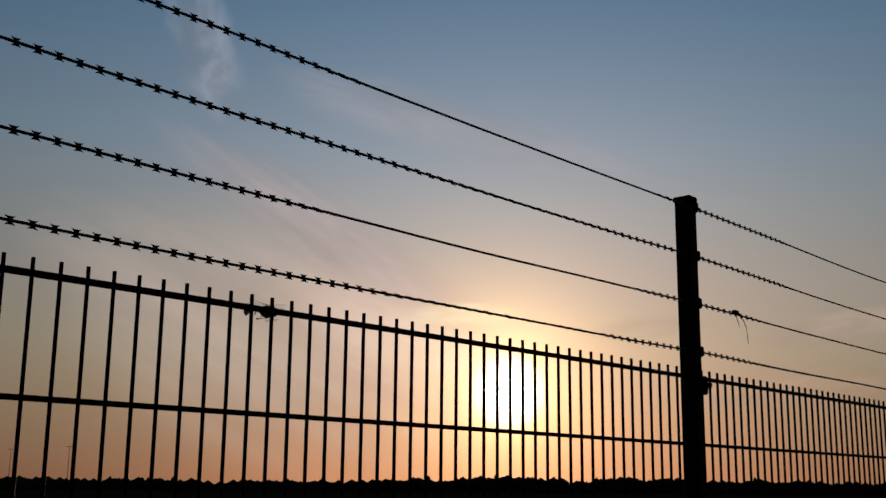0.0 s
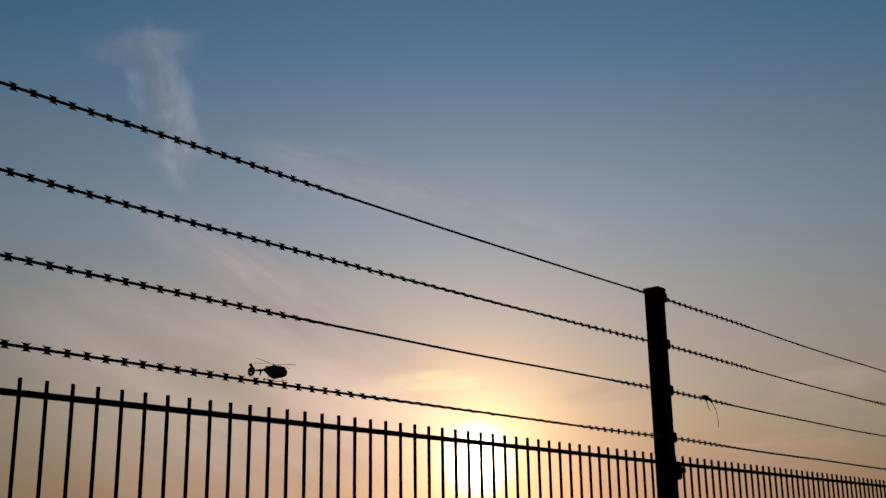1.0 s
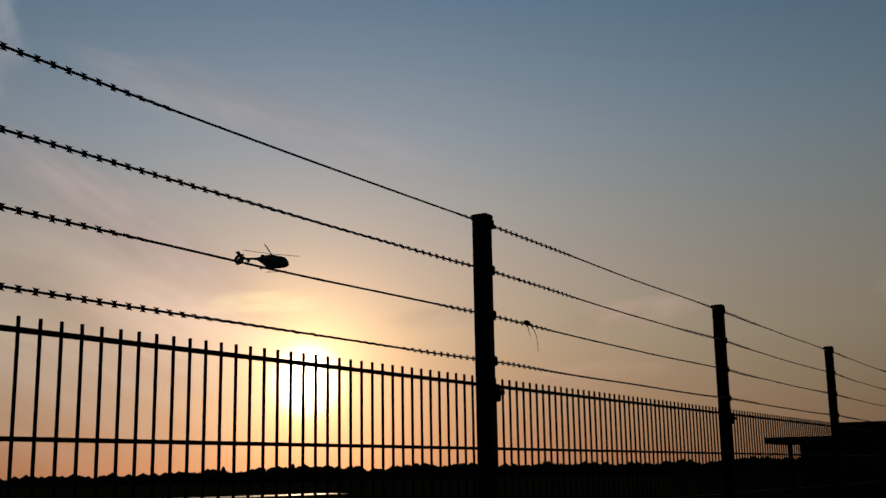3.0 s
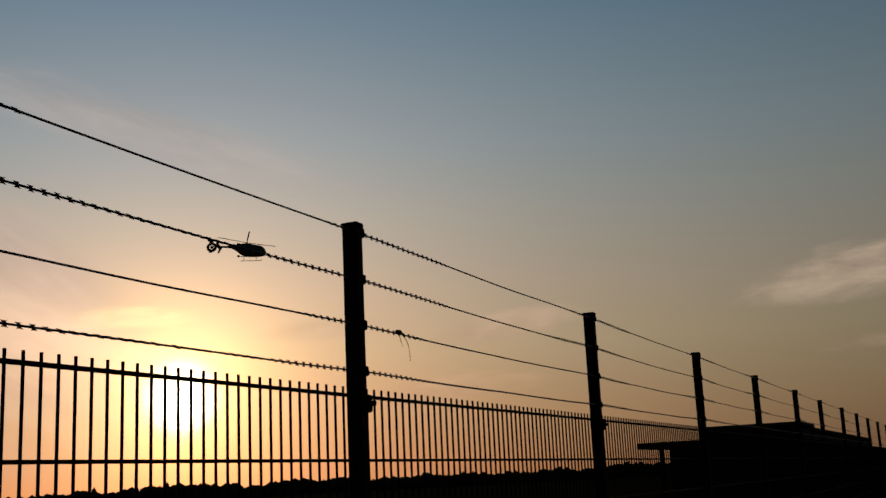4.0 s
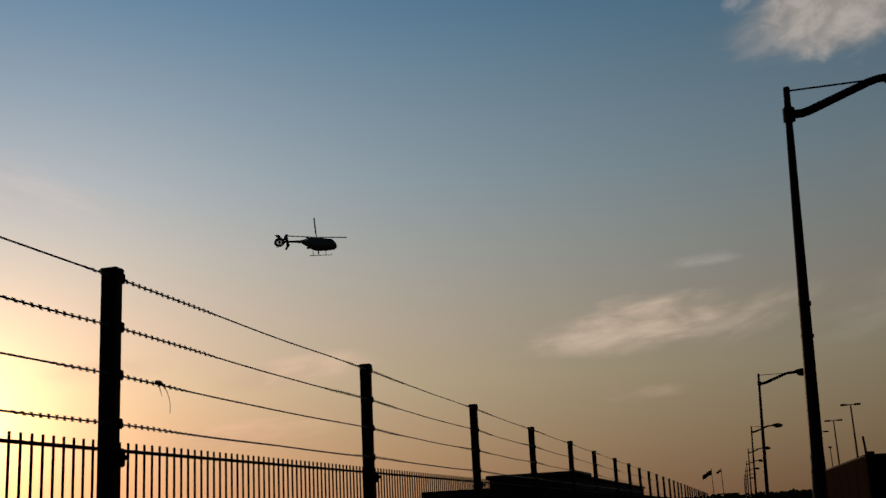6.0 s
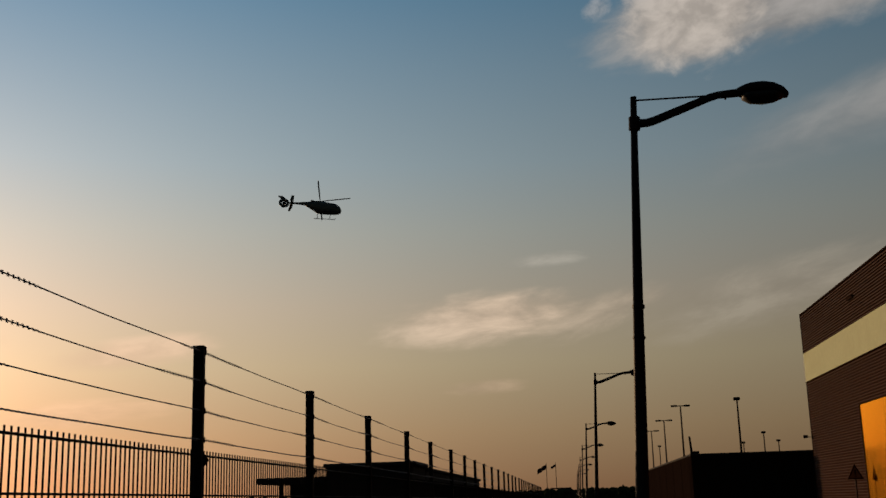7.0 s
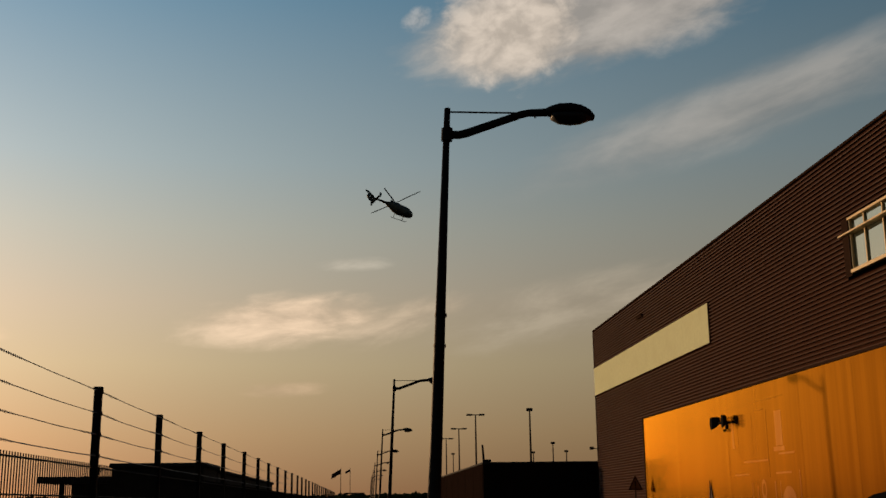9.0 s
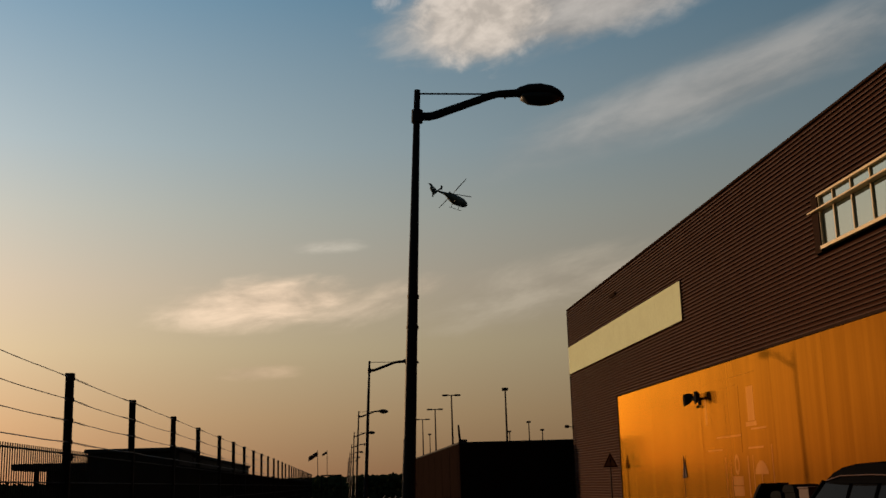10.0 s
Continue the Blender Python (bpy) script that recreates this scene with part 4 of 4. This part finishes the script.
def mast(az, el_top, away, tee, label):
    """A tall car-park mast; tee: half the width of its twin lanterns."""
    x, y = 0.25 + away * math.sin(radians(az)), away * math.cos(radians(az))
    top = 1.7 + away * math.tan(radians(el_top))
    ob = empty("light_mast", pose(x, y, 0), label, "lamp mast", "masts of the car park")
    part("pole", tube(bmesh.new(), [(0, 0, field_z(x)), (0, 0, top)], [0.14, 0.07], 8), LAMP_STEEL, ob)
    if tee:
        part("cross_arm", boxes(((-tee * 0.5, -0.05, top), (tee * 0.5, 0.05, top + 0.09))), LAMP_STEEL, ob)
        for s in (-1, 1):
            part("lantern", boxes(((s * tee * 0.72 - tee * 0.34, -0.16, top - 0.03), (s * tee * 0.72 + tee * 0.34, 0.16, top + 0.14)), bevel=0.03), LAMP_STEEL, ob)
    else:
        part("lantern", boxes(((-0.30, -0.2, top - 0.05), (0.26, 0.2, top + 0.22)), bevel=0.06), LAMP_STEEL, ob)


def masts():
    for az, el, away, tee in ((5.78, 4.36, 110, 0.85), (4.92, 3.67, 132, 0.9), (4.27, 3.18, 155, 0.95), (8.55, 4.56, 100, 0), (8.69, 2.43, 170, 0), (9.68, 2.88, 150, 0), (10.35, 2.46, 160, 0), (4.62, 2.41, 190, 0)):
        mast(az, el, away, tee, "tall dark mast with twin lanterns behind the low building" if tee else "slim dark mast with a single lantern behind the low building")
    for az, el, away, tee in ((-59.84, 1.68, 420, 1.6), (-62.47, 1.5, 430, 1.6)):
        mast(az, el, away, tee, "distant dark mast across the field")


def flags():
    rng = random.Random(8)
    for az, el, big in ((-1.07, 1.80, 0.62), (-0.60, 1.80, 0.32)):
        away = 115
        top = 1.7 + away * math.tan(radians(el))
        ob = empty("flagpole", pose(0.25 + away * math.sin(radians(az)), away * math.cos(radians(az)), 0), "slim flagpole with a dark flag in the wind", "flag", "flags by the entrance")
        part("pole", tube(bmesh.new(), [(0, 0, 0), (0, 0, top)], [0.05, 0.03], 6), LAMP_STEEL, ob)
        bm = bmesh.new()
        grid = [[bm.verts.new((-1.5 * big * i / 8, 0.12 * math.sin(i * 1.1 + j * 0.5), top - 0.1 - 0.75 * big * j / 4 - 0.11 * big * i - 0.03 * math.sin(i * 1.6))) for j in range(5)] for i in range(9)]
        for i in range(8):
            for j in range(4):
                bm.faces.new((grid[i][j], grid[i + 1][j], grid[i + 1][j + 1], grid[i][j + 1]))
        cloth = part("cloth", bm, FLAG_CLOTH, ob)
        cloth.modifiers.new("thick", "SOLIDIFY").thickness = 0.01


# ---- the helicopter ----
def helicopter():
    """Nose along x, left along y, the rotor's hub at the origin."""
    ob = empty("helicopter", pose(0, 0, 60), "olive-grey light helicopter with shrouded tail fan, in flight", "helicopter")

    def ring(x, z, w, h, n=16):
        return [(x, w * math.cos(a), z + h * math.sin(a)) for a in [2 * math.pi * k / n for k in range(n)]]

    cabin = part("fuselage", loft(bmesh.new(), [ring(*r) for r in ((3.45, -1.90, 0.10, 0.08), (3.36, -1.89, 0.36, 0.32), (3.1, -1.80, 0.62, 0.62), (2.6, -1.67, 0.78, 0.87), (2.0, -1.55, 0.87, 1.06), (1.1, -1.48, 0.90, 1.16), (0.0, -1.44, 0.90, 1.15),
                  (-0.8, -1.28, 0.80, 0.99), (-1.5, -1.04, 0.58, 0.70), (-2.1, -0.88, 0.38, 0.46), (-2.5, -0.80, 0.24, 0.28))]), HELI_PAINT, ob, "", None, True)
    part("tail_boom", loft(bmesh.new(), [ring(*r) for r in ((-2.45, -0.80, 0.235, 0.255), (-3.4, -0.74, 0.19, 0.20), (-4.6, -0.70, 0.16, 0.17), (-5.5, -0.70, 0.13, 0.16))]), HELI_PAINT, ob, "", None, True)
    part("engine_cowling", loft(bmesh.new(), [ring(*r) for r in ((1.5, -0.60, 0.15, 0.06), (1.0, -0.50, 0.45, 0.20), (0.2, -0.42, 0.58, 0.28), (-0.8, -0.46, 0.56, 0.26), (-1.6, -0.56, 0.36, 0.18), (-2.1, -0.66, 0.14, 0.08))]), HELI_PAINT, ob, "", None, True)
    for s in (-1, 1):
        part("exhaust", tube(bmesh.new(), [(-1.1, s * 0.40, -0.42), (-1.65, s * 0.52, -0.36)], 0.15, 10), HELI_DARK, ob)
        part("side_window", loft(bmesh.new(), [[(x, s * (w + d), z) for d in (-0.05, 0.035) for z in ((lo, hi) if d < 0 else (hi, lo))] for x, w, lo, hi in ((2.6, 0.68, -1.60, -1.25), (2.0, 0.78, -1.55, -1.05), (0.3, 0.80, -1.50, -1.00))]), HELI_GLASS, cabin)
    part("windscreen", loft(bmesh.new(), [ring(*r) for r in ((3.30, -1.55, 0.32, 0.20), (3.0, -1.34, 0.54, 0.36), (2.6, -1.16, 0.66, 0.48), (2.0, -0.98, 0.68, 0.50))]), HELI_GLASS, cabin, "", None, True)
    # the shrouded fan and fins
    bm = bmesh.new()
    rings = []
    for k in range(28):
        a = 2 * math.pi * k / 28
        c, s = math.cos(a), math.sin(a)
        rings.append([bm.verts.new((-6.05 + r * c, y, -0.78 + r * s)) for r, y in ((0.50, -0.17), (0.86, -0.14), (0.90, 0.0), (0.86, 0.14), (0.50, 0.17))])
    for k in range(28):
        a, b = rings[k], rings[(k + 1) % 28]
        for j in range(5):
            bm.faces.new((a[j], a[(j + 1) % 5], b[(j + 1) % 5], b[j]))
    shroud = part("fan_shroud", bm, HELI_PAINT, ob)
    part("fan_hub", tube(bmesh.new(), [(-6.05, -0.12, -0.78), (-6.05, 0.12, -0.78)], 0.17, 14), HELI_DARK, shroud)
    for k in range(3):
        a = 2 * math.pi * k / 3 + 0.4
        part("fan_strut", tube(bmesh.new(), [(-6.05, 0, -0.78), (-6.05 + 0.52 * math.cos(a), 0, -0.78 + 0.52 * math.sin(a))], 0.022, 6), HELI_DARK, shroud)
    for k in range(10):
        a = 2 * math.pi * k / 10 + 0.1
        c, d = math.cos(a), math.sin(a)
        part("fan_blade", plate(bmesh.new(), [(-6.05 + 0.15 * c - 0.05 * d, 0.03, -0.78 + 0.15 * d + 0.05 * c), (-6.05 + 0.15 * c + 0.05 * d, 0.05, -0.78 + 0.15 * d - 0.05 * c),
                                              (-6.05 + 0.49 * c + 0.06 * d, 0.05, -0.78 + 0.49 * d - 0.06 * c), (-6.05 + 0.49 * c - 0.06 * d, 0.03, -0.78 + 0.49 * d + 0.06 * c)], (0, 0.02, 0)), HELI_DARK, shroud)
    part("tail_fin", plate(bmesh.new(), [(-5.5, -0.09, -0.20), (-6.35, -0.09, -0.06), (-6.95, -0.07, 0.68), (-6.25, -0.07, 0.74)], (0, 0.17, 0)), HELI_PAINT, ob)
    part("tail_bumper", plate(bmesh.new(), [(-5.8, -0.06, -1.52), (-6.45, -0.06, -1.50), (-6.50, -0.05, -1.74), (-6.1, -0.05, -1.78)], (0, 0.11, 0)), HELI_PAINT, ob)
    part("tail_cone", plate(bmesh.new(), [(-5.3, -0.10, -0.52), (-5.62, -0.10, -0.30), (-5.62, -0.10, -1.22), (-5.3, -0.10, -0.90)], (0, 0.20, 0)), HELI_PAINT, ob)
    part("stabiliser", plate(bmesh.new(), [(-4.55, -1.3, -0.72), (-5.0, -1.3, -0.72), (-5.05, 1.3, -0.72), (-4.55, 1.3, -0.72)], (0, 0, 0.06)), HELI_PAINT, ob)
    for s in (-1, 1):
        part("end_plate", plate(bmesh.new(), [(-4.45, s * 1.31, -0.25), (-4.95, s * 1.31, -0.20), (-5.30, s * 1.31, -1.38), (-4.95, s * 1.31, -1.34)], (0, s * 0.05, 0)), HELI_PAINT, ob)
        part("skid", tube(bmesh.new(), [(2.6, s * 1.0, -2.74), (2.35, s * 1.0, -2.92), (-1.1, s * 1.0, -2.96)], 0.055, 8), HELI_DARK, ob)
    for x in (1.6, -0.5):
        part("cross_tube", tube(bmesh.new(), [(x, -1.0, -2.92), (x, -0.72, -2.5), (x, -0.35, -2.3), (x, 0.35, -2.3), (x, 0.72, -2.5), (x, 1.0, -2.92)], 0.05, 8), HELI_DARK, ob)
    part("searchlight", ball(bmesh.new(), (-1.15, -1.0, -2.86), (0.24, 0.2, 0.2), 2), HELI_DARK, ob)
    part("camera_ball", ball(bmesh.new(), (0.6, 0, -2.5), (0.20, 0.20, 0.22), 2), HELI_DARK, ob)
    part("rotor_mast", tube(bmesh.new(), [(0, 0, -0.25), (0, 0, 0.0)], [0.16, 0.09], 10), HELI_DARK, ob)
    rotor = part("main_rotor", tube(bmesh.new(), [(0, 0, -0.06), (0, 0, 0.10)], [0.20, 0.14], 12), HELI_DARK, ob, "four-bladed dark rotor")
    for k in range(4):
        bm = bmesh.new()
        plate(bm, [(0.16, -0.06, -0.01), (0.9, -0.08, 0.0), (1.1, -0.13, 0.01), (4.7, -0.13, 0.11), (5.1, -0.07, 0.13), (5.1, 0.05, 0.13), (4.7, 0.10, 0.11), (1.1, 0.10, 0.01), (0.9, 0.08, 0.0), (0.16, 0.06, -0.01)], (0, 0, 0.035))
        part("blade", bm, HELI_DARK, rotor, "", pose(0, 0, 0.03, 0, 0, 90 * k))
    return ob, rotor


fence_posts()
fence_panels()
razor_wire()
snagged_scrap()
gatehouse()
street_lamps()
hall()
floodlights()
warning_sign()
pennant()
parked_car()
bins()
low_wing()
masts()
flags()
HELI, ROTOR = helicopter()

# seconds, bearing and height of the rotor's hub in degrees, bank and nose-down tilt
FLIGHT = ((0, -50.7, 8.95, 4, 2), (0.5, -49.75, 9.4, 4, 2), (1, -48.6, 9.6, 4, 2), (1.5, -46.75, 9.80, 4, 2), (2, -44.8, 10.1, 5, 2), (2.5, -42.6, 10.6, 6, 2), (3.2, -39.0, 11.45, 8, 2), (4, -34.85, 12.45, 10, 2),
          (4.5, -31.75, 12.85, 13, 2), (5, -28.1, 13.45, 17, 1), (5.7, -22.8, 14.3, 21, 1), (6.5, -16.4, 14.95, 25, 1), (7, -12.39, 15.40, 26, 1), (7.5, -8.3, 15.45, 26, 2), (8, -4.75, 15.55, 26, 3), (8.5, -1.4, 15.65, 26, 4),
          (9, 1.76, 15.27, 25, 6), (9.5, 4.2, 15.05, 24, 6), (10, 6.2, 14.7, 23, 5))


def hub_at(az, el, t):
    away = 178 + (1.1 if t < 6 else 2.2) * (t - 6) ** 2
    a, e = radians(az), radians(el)
    away *= 1.0 + 0.05 * math.exp(-((t - 4.2) / 1.2) ** 2) + 0.05 * max(0.0, t - 9.0)
    return Vector((0.15 + away * math.sin(a), -0.1 + away * math.cos(a), 1.72 + away * math.tan(e)))


def motions():
    spots = [hub_at(az, el, t) for t, az, el, _, _ in FLIGHT]
    rows = []
    for i, (t, _, _, bank, nose) in enumerate(FLIGHT):
        a, b = max(i - 1, 0), min(i + 1, len(spots) - 1)
        run = spots[b] - spots[a]
        rows.append((t, pose(*spots[i], -bank, nose, math.degrees(math.atan2(run.y, run.x)) + float(np.interp(t, (0, 0.5, 1, 1.5, 2, 2.5, 3.2, 4, 5, 8.5, 9, 9.5, 10), (10, 7, -1, -9, -17, -25, -16, -4, 0, 0, -3, -8, -15))))))
    walk(HELI, rows)
    beat_t = (0, 4.5, 5, 6.5, 7, 7.5, 8, 8.5, 9, 9.5, 10)
    beat = (8, 14, 12, -4, -12, -18, -26, -34, 27, 49, 80)
    walk(ROTOR, [(k / FPS, pose(0, 0, 0, 0, float(np.interp(k / FPS, (0, 4.5, 6, 7), (5, 5, 3, 0))), 0) @ pose(0, 0, 0, 0, 0, 78 * k + float(np.interp(k / FPS, beat_t, beat)))) for k in range(301)])


motions()
